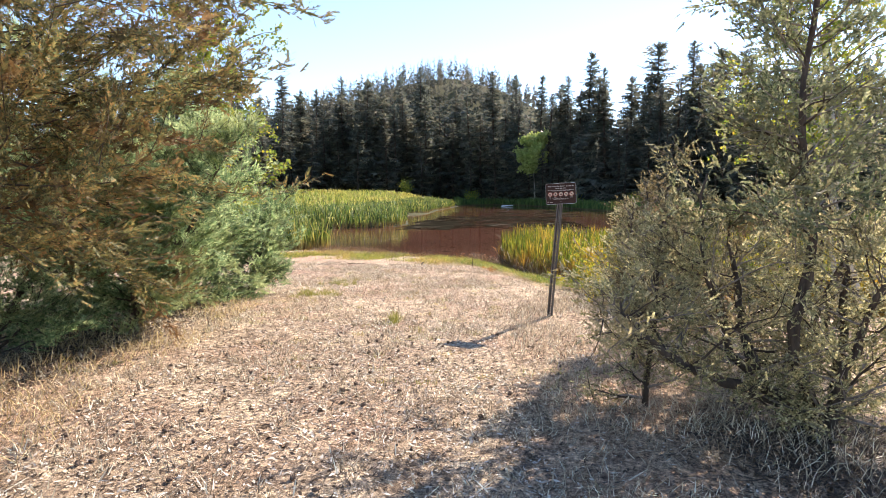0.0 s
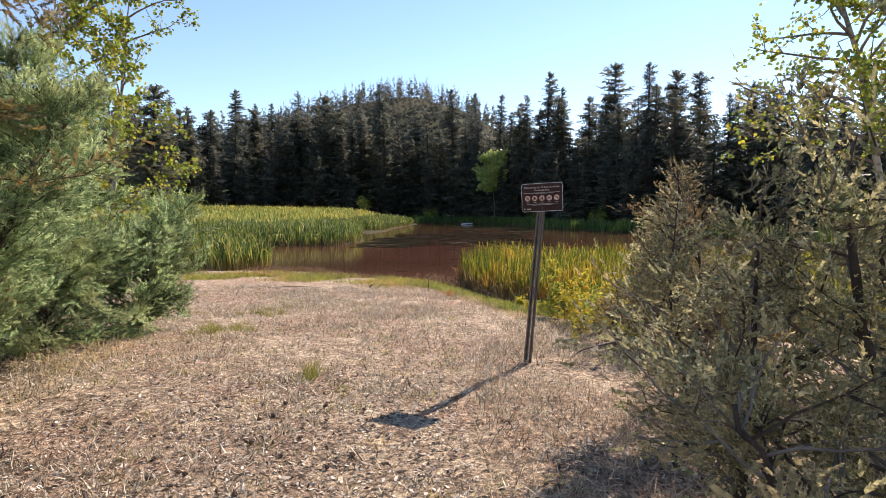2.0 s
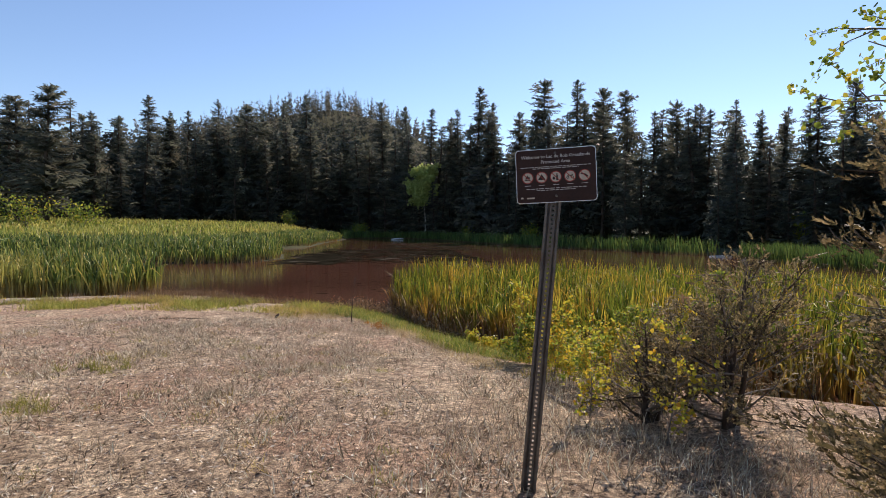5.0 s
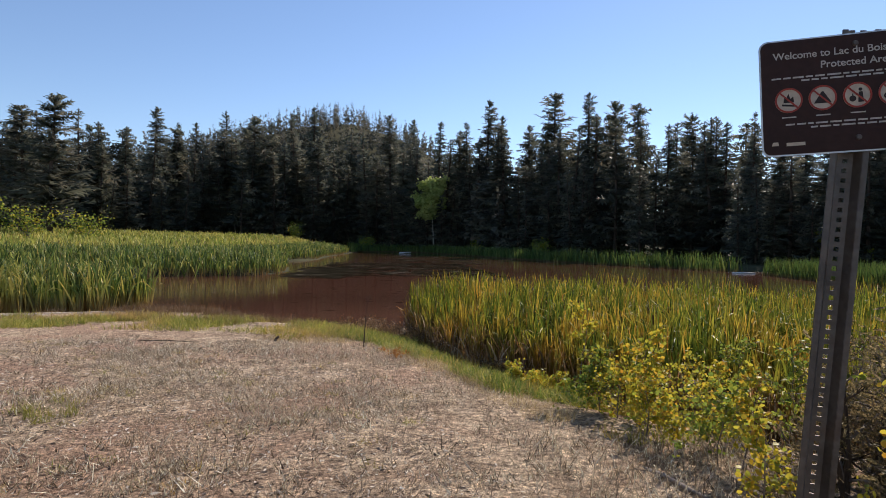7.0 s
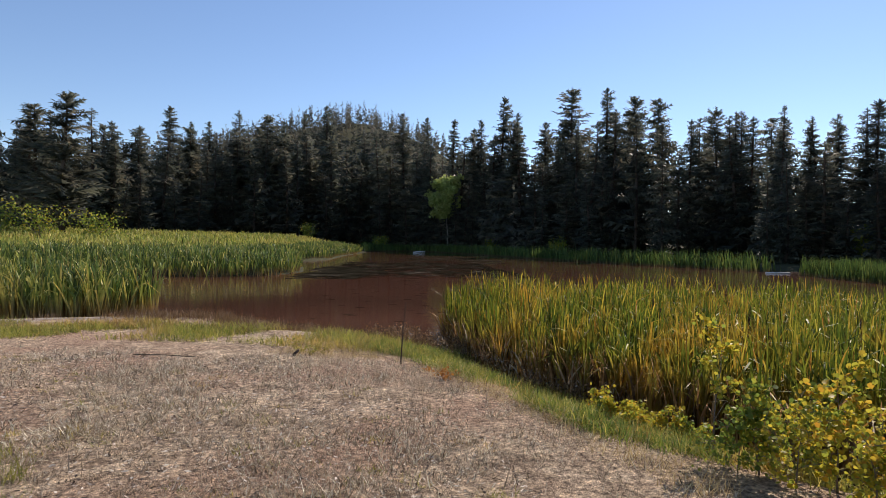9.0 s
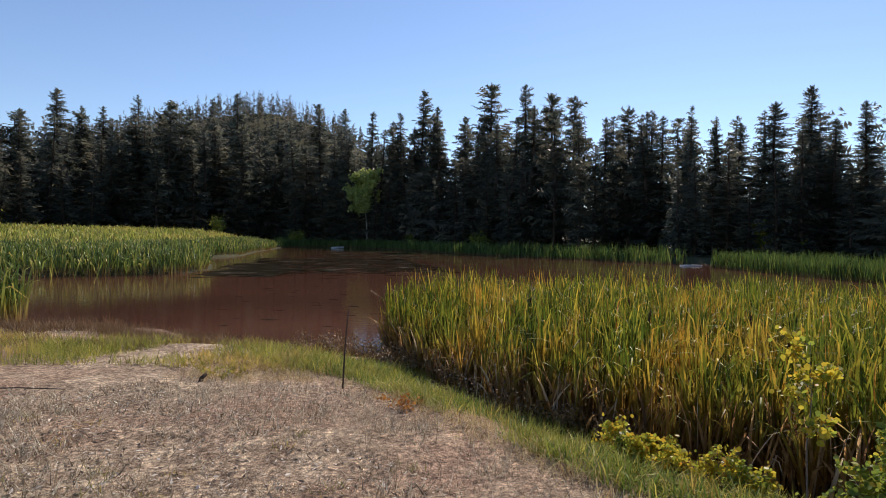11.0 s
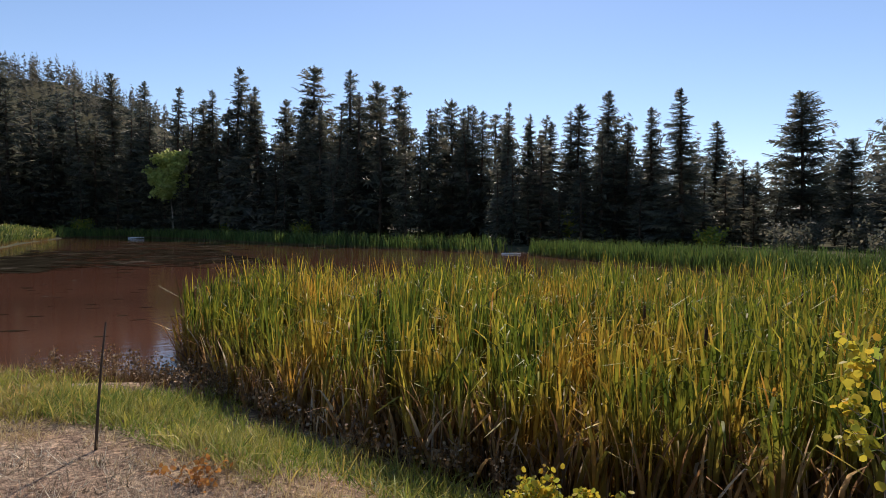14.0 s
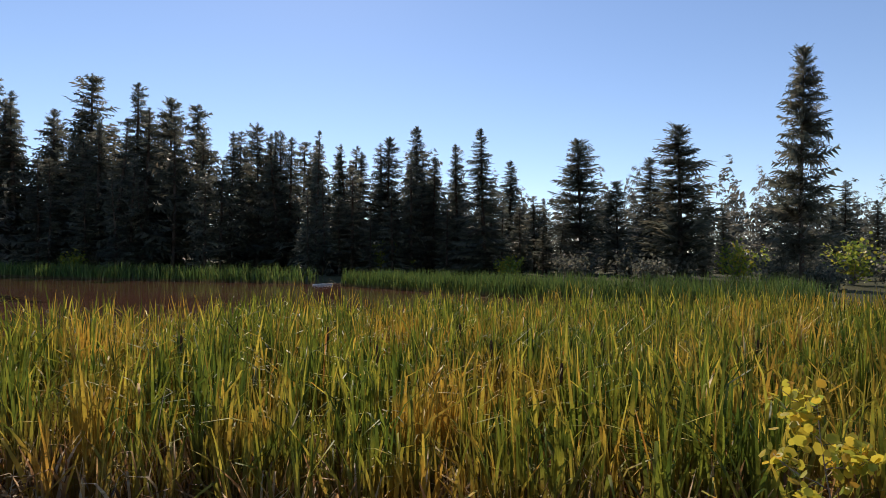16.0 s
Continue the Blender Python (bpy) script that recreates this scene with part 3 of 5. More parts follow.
MID_STAND = [(19.2, 128.8, 27.2), (22.8, 126.1, 31.3), (25.5, 123.6, 27.7), (29.8, 116.4, 24.5), (32.7, 109.3, 28.7), (36.1, 101.8, 27.1),
             (39.4, 98.4, 24.8), (41.3, 94.2, 23.8)]
RIGHT_STAND = [(41.0, 83.9, 18.4), (42.7, 80.6, 18.8), (44.7, 79.4, 18.5), (44.0, 75.0, 16.9), (45.4, 71.5, 16.1), (45.1, 66.7, 14.2),
               (45.6, 63.7, 13.9), (46.5, 60.1, 15.3), (47.4, 56.4, 16.2), (47.3, 53.6, 12.4), (47.2, 50.5, 13.4), (46.5, 46.6, 14.4), (65.6, 55.9, 15.0)]
END_STAND = [(60.5, 43.1, 15.1), (58.5, 38.1, 9.7), (54.0, 33.0, 11.0), (51.0, 29.3, 12.9), (59.2, 29.7, 6.3), (69.4, 30.3, 7.5),
             (45.0, 19.7, 15.4), (61.1, 19.5, 7.1), (76.1, 19.7, 10.3), (71.3, 16.7, 7.6), (79.3, 58.9, 11.3), (74.2, 57.8, 9.9)]
PINES = {(-40.8, 85.3), (-47.0, 89.9), (32.7, 109.3), (39.4, 98.4), (41.3, 94.2), (60.5, 43.1), (58.5, 38.1), (51.0, 29.3), (45.0, 19.7), (42.7, 80.6)}
FIRS = {(22.8, 126.1), (29.8, 116.4), (46.5, 60.1), (47.4, 56.4), (45.4, 71.5), (54.0, 33.0), (-52.0, 148.3), (2.8, 158.1)}
for stand in (LEFT_STAND, MID_STAND, RIGHT_STAND, END_STAND):
    for x, y, top in stand:
        kind = "pine" if (x, y) in PINES else "fir" if (x, y) in FIRS else "spruce"
        h = top + 0.3 - float(land(x, y))
        plant(kind, x, y, max(h, 4), tree_rng.uniform(1.15, 1.45) * (0.74 if (x, y) == (45.0, 19.7) else 1.5 if x < -40 and y < 100 else 1.2 if h < 16 else 1.0), lean=tree_rng.uniform(-1, 1), stock=FINE if x > 40 and y < 64 else KINDS)

# the dense wall of trees along the shore
WALL = [(-95, 85), (-62, 100), (-42, 122), (-20, 134), (2, 139), (20, 122), (27, 104), (34, 84), (39, 66), (43, 54), (50, 47), (60, 44), (78, 42)]
WALL_TOP = [17, 21, 23, 26.5, 27, 25, 24.5, 20.5, 16.5, 14, 11.5, 9, 7]
lens_ = [0.0]
for (a, b), (c, d) in zip(WALL, WALL[1:]):
    lens_.append(lens_[-1] + math.hypot(c - a, d - b))
for i in range(285):
    s = lens_[-1] * (i + tree_rng.random()) / 285
    k = max(j for j in range(len(lens_) - 1) if lens_[j] <= s)
    f = (s - lens_[k]) / (lens_[k + 1] - lens_[k])
    (x0, y0), (x1, y1) = WALL[k], WALL[k + 1]
    n = Vector((y0 - y1, x1 - x0)).normalized()
    off = tree_rng.choice((-1.5, 1.5, 4.5, 8, 12, 17)) + tree_rng.uniform(-1.5, 1.5)
    x, y = x0 + (x1 - x0) * f + n.x * off, y0 + (y1 - y0) * f + n.y * off
    h = (WALL_TOP[k] * (1 - f) + WALL_TOP[k + 1] * f) * tree_rng.uniform(0.6, 1.02) * (0.7 if off < 0 else 1)
    plant(tree_rng.choice(("spruce", "spruce", "fir", "pine")), x, y, h, tree_rng.uniform(1.25, 1.7), lean=tree_rng.uniform(-1, 1), stock=ROUGH)


def far_wood():
    """The wooded hill and the woods beyond the treeline, too many trees to count."""
    rng = np.random.default_rng(21)
    pieces = []
    spots = []
    while len(spots) < 1150:
        x, y = rng.uniform(-170, 130), rng.uniform(165, 345)
        hill = float(land(x, y))
        if rng.random() < 0.25 + hill / 50 and not (x > 60 and rng.random() < 0.6):
            spots.append((x, y))
    while len(spots) < 1280:
        a = rng.uniform(0.15, 1.9)
        d = rng.uniform(95, 240)
        spots.append((math.sin(a) * d + 5, math.cos(a) * d))
    while len(spots) < 1350:
        spots.append((rng.uniform(-150, -70), rng.uniform(90, 200)))
    while len(spots) < 1700:
        a, d = rng.uniform(0.7, 1.8), rng.uniform(72, 150)
        spots.append((math.sin(a) * d + 5, math.cos(a) * d + 5))
    gz = land(np.array([s[0] for s in spots]), np.array([s[1] for s in spots]))
    stock = [conifer_parts(i + 40, k, 0.08, 3)[1] for i, k in enumerate(("spruce", "fir", "spruce", "fir", "pine"))]
    for (x, y), z in zip(spots, gz):
        h = rng.uniform(9, 17) * (0.8 if x > 60 else 1) * (0.8 if z > 30 else 1.1)
        v, f = stock[rng.integers(len(stock))]
        a = rng.uniform(0, 6.28)
        turn = np.array([[math.cos(a), -math.sin(a), 0], [math.sin(a), math.cos(a), 0], [0, 0, 1]])
        wide = h * rng.uniform(0.95, 1.35)
        pieces.append(((v @ turn.T) * np.array([wide, wide, h]) + np.array([x, y, z]), f))
    v, f = join(pieces)
    return new("far_wood", mesh_of("far_wood", v, f, FARWOOD))


tagged(far_wood(), "dark conifer wood covering the distant hill", "woods", kind="stuff")


# ---- reeds and grasses ----
def reed_bed(name, poly, count, h, w, mat, seed, label, segs=3, lean=0.22, droop=0.35, base=None, edge=0.0, least=0.7, fold=None, shoots=0):
    rng = np.random.default_rng(seed)
    p = scatter(poly, count, rng) if not shoots else np.repeat(scatter(poly, count // shoots, rng), shoots, 0) + rng.normal(0, 0.028, (count // shoots * shoots, 2))
    z = np.full(len(p), WATER - 0.08) if base is None else base(p[:, 0], p[:, 1])
    clump = 0.9 + 0.09 * np.sin(p[:, 0] * 1.7 + 0.8 * np.sin(p[:, 1] * 1.1)) * np.cos(p[:, 1] * 1.3)
    d = away(poly, p[:, 0], p[:, 1])
    clump = clump * (1 - edge * np.clip(1 - d / 0.8, 0, 1))
    hh = h * clump * rng.uniform(least, 1.06, len(p))
    ww = np.full(len(p), w) * rng.uniform(0.6, 1.3, len(p))
    if fold is None:
        v, f = blades(np.column_stack([p, z]), hh, ww, rng, lean, droop, segs)
    else:
        v, f = sedge(np.column_stack([p, z]), hh * (1 + 0.12 * fold), ww, rng, lean, fold, segs)
    return tagged(new(name, mesh_of(name, v, f, mat)), label, "reeds", kind="stuff")


NEAR_BED = [(1.95, 21.3), (2.45, 19.3), (2.95, 18.0), (3.4, 16.9), (3.9, 15.9), (4.7, 14.9), (6, 13.4), (9, 11.2), (13, 9.5), (17, 10), (17.5, 13), (15, 17.5),
            (11, 21), (7, 23.2), (4.2, 23.8), (2.3, 22.8)]
reed_bed("cattail_reeds", NEAR_BED, 34000, 1.52, 0.023, REED, 31, "dense green and yellow cattail leaves standing in shallow water", 6, 0.065, edge=0.12, least=0.5, fold=0.62, shoots=8)
NEAR_FRINGE = [(1.9, 21.2), (2.3, 19.3), (2.8, 17.9), (3.3, 16.8), (3.8, 15.8), (4.6, 14.8), (5.9, 13.3), (7, 12.6), (7.3, 13.4), (5.2, 15.6), (4.2, 17.6), (3.4, 19), (2.9, 21.5)]
reed_bed("cattail_fringe", NEAR_FRINGE, 1700, 1.1, 0.026, REED, 32, "broad cattail leaves at the edge of the bed", 6, lean=0.16, fold=0.5, shoots=7)
reed_bed("dead_cattails", NEAR_FRINGE, 4600, 0.85, 0.02, DEAD_REED, 30, "brown withered cattail leaves broken over at the bed's edge", 6, lean=0.2, least=0.4, fold=0.6)
LEFT_BED = [(-26, 23.6), (-14, 23.6), (-9.2, 24.0), (-6.4, 24.6), (-5.5, 25.6), (-5.7, 26.6), (-7.5, 28), (-12, 29.5), (-26, 31)]
reed_bed("front_reeds", LEFT_BED, 12000, 1.62, 0.042, REED_FAR, 33, "green reeds with straw-coloured feet at the lake's edge", 6, 0.14, fold=0.75)
BACK_BED = [(-70, 37), (-20, 39.2), (-12, 40.6), (-6.0, 42.6), (-5.0, 46), (-6.4, 54), (-9.2, 61), (-8.4, 66), (-6.2, 72), (-6.6, 82), (-5.2, 98), (-4.5, 112), (-22, 118), (-45, 110), (-75, 90)]


def meadow(x, y):
    return np.maximum(land(x, y), WATER) - 0.05


BACK_FRONT = [(-40, 38), (-20, 39.2), (-12, 40.6), (-6.0, 42.6), (-5.0, 46), (-6.2, 54), (-9, 56), (-14, 50), (-40, 46)]
reed_bed("marsh_reeds", BACK_BED, 20000, 1.25, 0.09, MARSH, 34, "wide field of tall green reeds beyond the water", 4, 0.25, base=meadow, fold=0.8)
reed_bed("marsh_edge_reeds", BACK_FRONT, 10000, 1.4, 0.055, MARSH_SHADED, 35, "tall green reeds along the marsh edge", 6, 0.16, base=meadow, fold=0.8)
INLET = [(-5.0, 46), (-6.2, 54), (-8.8, 60), (-8.4, 65), (-6.0, 72), (-6.2, 82), (-5, 98), (-4.6, 110), (-9, 110), (-11, 90), (-10.5, 72), (-13, 62), (-10, 52)]
reed_bed("inlet_reeds", INLET, 6500, 1.3, 0.075, MARSH_SHADED, 29, "green reeds round a small inlet of the marsh", 4, 0.2, base=meadow, fold=0.7)
BANKS = {
    "far_bank_reeds": ([(-4.2, 112), (-3, 121), (3, 127.5), (9, 121.5), (14, 103), (20, 77.5), (25, 65), (30.2, 52.9), (33, 53.6), (28, 67), (23, 80), (17.5, 105), (12, 126), (3, 132), (-6, 127)], 5000, 2.0, 0.12),
    "side_bank_reeds": ([(30.5, 49), (29, 42), (27.6, 32), (26.8, 23), (28.3, 18), (30.3, 16.4), (33, 18), (31, 24), (31.5, 33), (33.2, 44), (33.2, 49.5)], 7000, 1.65, 0.06)}
for name, (poly, n, h, w) in BANKS.items():
    reed_bed(name, poly, n, h, w, REED_BANK, 36 + n % 7, "even band of dark green reeds along the opposite bank", 2, base=meadow)


def grass(name, poly, count, h, w, mat, seed, label, lean=0.9, segs=2, clear=None, ragged=0.6):
    rng = np.random.default_rng(seed)
    p = scatter(poly, count, rng)
    patch = np.sin(p[:, 0] * 2.1 + 1.7 * np.sin(p[:, 1] * 1.3)) + np.sin(p[:, 1] * 2.7 + 1.1 * np.sin(p[:, 0] * 1.9))
    keep = rng.random(len(p)) < 0.5 + 0.45 * patch * ragged
    if clear is not None:
        keep &= ~clear(p)
    p = p[keep]
    z = land(p[:, 0], p[:, 1]) - 0.005
    ok = z > WATER - 0.02
    p, z = p[ok], z[ok]
    v, f = blades(np.column_stack([p, z]), h * rng.uniform(0.4, 1.4, len(p)), w * rng.uniform(0.6, 1.3, len(p)), rng, lean, 0.6, segs)
    return tagged(new(name, mesh_of(name, v, f, mat)), label, "grass", kind="stuff")


LAWN = [(-5, 0.3), (5, 0.3), (5, 9), (3.2, 13), (2.2, 16.5), (1.2, 18), (-1, 18.6), (-5, 19.5), (-8, 19), (-7, 8)]


def tufts(name, poly, count, per, h, w, mat, seed, label, spread=0.05, lean=0.9):
    """Grass in separate tufts of many blades."""
    rng = np.random.default_rng(seed)
    c = scatter(poly, count, rng)
    patch = np.sin(c[:, 0] * 1.9 + 1.7 * np.sin(c[:, 1] * 1.1)) + np.sin(c[:, 1] * 2.3 + 1.1 * np.sin(c[:, 0] * 1.7))
    c = c[rng.random(len(c)) < 0.6 + 0.25 * patch]
    tall = np.repeat(rng.uniform(0.5, 1.5, len(c)), per)
    p = np.repeat(c, per, 0) + rng.normal(0, spread, (len(c) * per, 2))
    z = land(p[:, 0], p[:, 1]) - 0.004
    v, f = blades(np.column_stack([p, z]), h * tall * rng.uniform(0.5, 1.3, len(p)), w * rng.uniform(0.6, 1.3, len(p)), rng, lean, 0.5, 1)
    return tagged(new(name, mesh_of(name, v, f, mat)), label, "grass", kind="stuff")


tufts("dry_grass", LAWN, 5200, 20, 0.065, 0.010, DRY, 41, "short sparse straw-coloured dry grass")
tufts("matted_grass", [(-3.5, 0.6), (3.5, 0.6), (2.6, 9), (1.5, 15), (-1, 18.3), (-5, 19), (-4, 9)], 6200, 18, 0.09, 0.014, DRY, 39, "flattened dry grass matted on the ground", 0.06, 2.6)
tufts("greening_grass", [(-2.8, 6), (2.4, 6), (2.2, 12), (1.4, 16), (-5, 18.5), (-6, 12)], 420, 26, 0.06, 0.007, GREEN, 38, "small tufts of yellow-green grass in the dry ground", 0.06)


def litter():
    """Bits of bark, needles and dead leaves strewn over the ground."""
    rng = np.random.default_rng(37)
    p = np.concatenate([scatter([(-3.5, 0.6), (3.8, 0.6), (3, 8), (1.6, 15), (-1, 18.3), (-5, 19), (-4, 9)], 38000, rng), scatter([(-2.2, 0.6), (2.2, 0.6), (1.5, 9), (-1.5, 9)], 22000, rng)])
    at = np.column_stack([p, land(p[:, 0], p[:, 1]) + 0.006])
    n = len(at)
    a = rng.uniform(0, 6.28, n)
    ln, wd = (0.006 + 0.03 * rng.random(n) ** 2)[:, None], rng.uniform(0.003, 0.011, n)[:, None]
    d = np.stack([np.cos(a), np.sin(a), rng.normal(0, 0.25, n)], 1)
    e = np.stack([-np.sin(a), np.cos(a), rng.normal(0, 0.35, n)], 1)
    v = np.stack([at - d * ln, at + e * wd, at + d * ln, at - e * wd], 1).reshape(-1, 3)
    f = (np.arange(n)[:, None, None] * 4 + np.array([(0, 1, 2), (0, 2, 3)])[None]).reshape(-1, 3)
    return tagged(new("leaf_litter", mesh_of("leaf_litter", v, f, LITTER)), "scattered bark bits and dead leaves on dry ground", "litter", kind="stuff")


litter()


def shade_flakes():
    """Dark flakes strewn to put the shade under the junipers into the ground colour."""
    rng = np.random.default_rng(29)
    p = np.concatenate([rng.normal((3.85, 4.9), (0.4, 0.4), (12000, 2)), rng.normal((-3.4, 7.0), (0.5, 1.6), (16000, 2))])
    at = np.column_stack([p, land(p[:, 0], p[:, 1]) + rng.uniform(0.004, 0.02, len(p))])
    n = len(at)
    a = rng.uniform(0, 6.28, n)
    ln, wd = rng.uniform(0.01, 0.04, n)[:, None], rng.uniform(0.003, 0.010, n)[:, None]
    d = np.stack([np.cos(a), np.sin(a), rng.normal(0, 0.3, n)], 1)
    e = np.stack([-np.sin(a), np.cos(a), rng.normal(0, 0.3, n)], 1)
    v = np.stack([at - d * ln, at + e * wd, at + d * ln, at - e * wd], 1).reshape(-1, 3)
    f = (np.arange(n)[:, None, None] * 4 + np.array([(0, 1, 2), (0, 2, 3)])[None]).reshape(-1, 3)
    return tagged(new("shade_litter", mesh_of("shade_litter", v, f, SHADE_FLAKE)), "dark flakes put in as shade under the junipers", "litter", kind="stuff")


shade_flakes()
grass("tall_dry_grass", [(-7, 0.5), (-1.2, 0.8), (-1.4, 4), (-1.9, 7), (-2.4, 10.5), (-4, 10.5), (-7, 6)], 16000, 0.17, 0.007, STRAW, 42, "long golden dry grass beside the path")
grass("verge_grass", [(1.9, 0.8), (4.6, 0.8), (5.0, 11), (4.4, 12.4), (3.4, 12.4), (2.5, 12.6), (1.8, 9.8), (1.7, 6.5), (2.0, 4)], 34000, 0.14, 0.006, DRY, 43, "long dry grass around the sign post")
GREEN_STRIP = [(-9, 20.2), (-3, 20.0), (-0.5, 19.2), (1.1, 18.3), (1.9, 16.6), (2.6, 14.6), (3.3, 12.4), (4.6, 12.6), (4.1, 14.6), (3.3, 16.5), (2.7, 18.2), (2.1, 20.4), (0.9, 21.1), (-1.4, 21.6), (-4.5, 22.4), (-9, 22.6)]
grass("shore_grass", GREEN_STRIP, 40000, 0.18, 0.010, GREEN, 44, "fresh green and yellowing grass along the shore", 0.9, 2, lambda p: SILTY(p[:, 0], p[:, 1]) & (np.sin(p[:, 0] * 5.1) < 0.75), 1.0)
grass("fresh_grass", [(0.3, 19.2), (1.2, 18.0), (1.9, 16.6), (2.6, 14.6), (3.2, 13.4), (3.7, 14.2), (3.0, 16.5), (2.5, 18.0), (1.9, 19.6), (0.7, 20.2)], 13000, 0.15, 0.009, FRESH, 145, "fresh green grass at the foot of the bank", 1.0, 2, ragged=1.0)
grass("straw_shore_grass", [(-10, 21.5), (-4.5, 21.6), (-1.4, 20.9), (0.8, 20.4), (1.9, 19.8), (2.0, 20.9), (0.6, 21.6), (-1.6, 22.4), (-4.4, 24), (-10, 23.6)], 16000, 0.15, 0.008, WEED, 45, "brown withered grass on the muddy shore", 0.8, 2, lambda p: SILTY(p[:, 0], p[:, 1]) & (np.sin(p[:, 0] * 4.3) < 0.85), 1.0)
tufts("brown_sedge", [(-5.5, 23.2), (-3.6, 23.0), (-1.6, 21.7), (0.4, 21.1), (1.7, 20.3), (1.95, 20.8), (0.6, 21.7), (-1.4, 22.4), (-3.4, 24.0), (-5.5, 24.2)], 460, 46, 0.2, 0.008, WEED, 47, "dark brown tussocks of withered sedge at the water's edge", 0.10, 0.5)
tufts("bleached_grass", [(-1.6, 13.5), (2.2, 12.6), (2.7, 12.9), (2.4, 14.6), (1.7, 16.6), (0.9, 17.9), (-0.4, 18.4), (-3, 18.6)], 900, 24, 0.13, 0.005, DRY, 48, "bleached grey dry grass laid over along the bank", 0.09, 1.3)
tufts("shore_edge_straw", [(-1.0, 18.6), (0.9, 18.0), (1.7, 16.6), (2.4, 14.6), (2.9, 12.8), (3.3, 13.2), (2.8, 15.0), (2.1, 17.2), (1.2, 18.7), (-0.6, 19.6)], 420, 26, 0.12, 0.006, STRAW, 40, "straw-coloured dry grass mixed into the green verge", 0.08, 1.1)


def weeds(name, poly, count, h, mat, seed, label):
    rng = np.random.default_rng(seed)
    p = scatter(poly, count, rng)
    root = np.column_stack([p, land(p[:, 0], p[:, 1])])
    pieces = []
    for r in root:
        hh = h * rng.uniform(0.6, 1.3)
        for k in range(rng.integers(2, 5)):
            tip = r + np.array([rng.normal(0, 0.09), rng.normal(0, 0.09), hh * rng.uniform(0.7, 1)])
            pieces.append(tube([r, (r + tip) / 2 + rng.normal(0, 0.015, 3), tip], [0.003, 0.0025, 0.0015], 3))
            n = 14
            s = rng.uniform(0.35, 1.02, n)[:, None]
            at = r + (tip - r) * s + rng.normal(0, 0.022, (n, 3))
            pieces.append(round_leaves(at, rng.uniform(0.008, 0.02, n), rng))
    v, f = join(pieces)
    return tagged(new(name, mesh_of(name, v, f, mat)), label, "weeds", kind="stuff")


weeds("withered_weeds", [(0.3, 20.8), (0.8, 20.4), (1.8, 19.6), (2.3, 18.2), (2.8, 17), (3.4, 15.8), (3.7, 16.2), (3.0, 18), (2.5, 19.6), (2, 20.8), (0.6, 21.5)], 90, 0.34, WEED, 46, "withered brown weeds with pale seed heads by the water")
tufts("yellow_weeds", [(-2.2, 11.2), (-1.4, 11.2), (-1.4, 12), (-2.2, 12)], 16, 34, 0.15, 0.009, YELLOWWEED, 216, "yellow-green tuft of weeds in the dry grass", 0.045, 0.7)
tufts("lone_weed", [(-0.05, 8.6), (0.2, 8.6), (0.2, 8.95), (-0.05, 8.95)], 6, 34, 0.15, 0.009, YELLOWWEED, 206, "yellow-green tuft of weeds in the dry grass", 0.045, 0.7)
weeds("green_weeds", [(-0.8, 18.5), (-0.1, 18.5), (-0.1, 18.9), (-0.8, 18.9)], 8, 0.2, GREEN, 49, "low green weeds on the shore")
weeds("orange_weed", [(1.5, 16.76), (1.6, 16.76), (1.6, 16.86), (1.5, 16.86)], 2, 0.13, RUST_LEAF, 27, "small withered weed with orange leaves in the green grass")
tufts("side_weeds", [(-2.4, 13.2), (-1.5, 13.2), (-1.5, 14.2), (-2.4, 14.2)], 22, 34, 0.15, 0.009, YELLOWWEED, 222, "yellow-green tuft of weeds in the dry grass", 0.045, 0.7)


def cattail(x, y, top, tilt):
    ob = new("cattail")
    ob.matrix_basis = pose(x, y, WATER - 0.05, tilt, -tilt * 0.6, 0)
    h = top - WATER
    child("stalk", mesh_of("stalk", *tube([(0, 0, 0), (0.004, 0, h * 0.5), (0, 0, h), (0, 0, h + 0.12)], [0.006, 0.005, 0.004, 0.0015], 6), REED), ob)
    zs = np.array([-0.16, -0.155, -0.13, -0.03, -0.008, 0.0]) + h
    child("seed_head", mesh_of("seed_head", *tube([(0, 0, z) for z in zs], [0.004, 0.010, 0.0135, 0.0135, 0.010, 0.004], 8), CATTAIL, True), ob, "velvety brown seed head")
    tagged(ob, "cattail stalk with a brown velvety seed head", "cattail", "cattails in the reed bed")


cat_rng = random.Random(8)
for x, y, top in ((5.2, 18.8, 0.53), (4.75, 17.6, 0.52), (5.7, 17.0, 0.5), (6.3, 17.9, 0.55), (3.9, 19.4, 0.5), (4.3, 18.4, 0.42), (5.4, 16.2, 0.45), (6.8, 16.4, 0.52),
                  (7.6, 15.2, 0.5), (8.2, 16.8, 0.55), (4.9, 20.1, 0.55), (6.1, 15.0, 0.36)):
    cattail(x, y, top, cat_rng.uniform(-4, 4))


# ---- shrubs and trees beside the path ----
def limb_walk(start, way, length, rng, up=0.0, n=6, wob=0.16):
    pts, d = [np.array(start, float)], unit(np.array(way, float))
    for i in range(n):
        d = unit(d + rng.normal(0, wob, 3) + np.array([0, 0, up]))
        pts.append(pts[-1] + d * length / n)
    return np.array(pts)


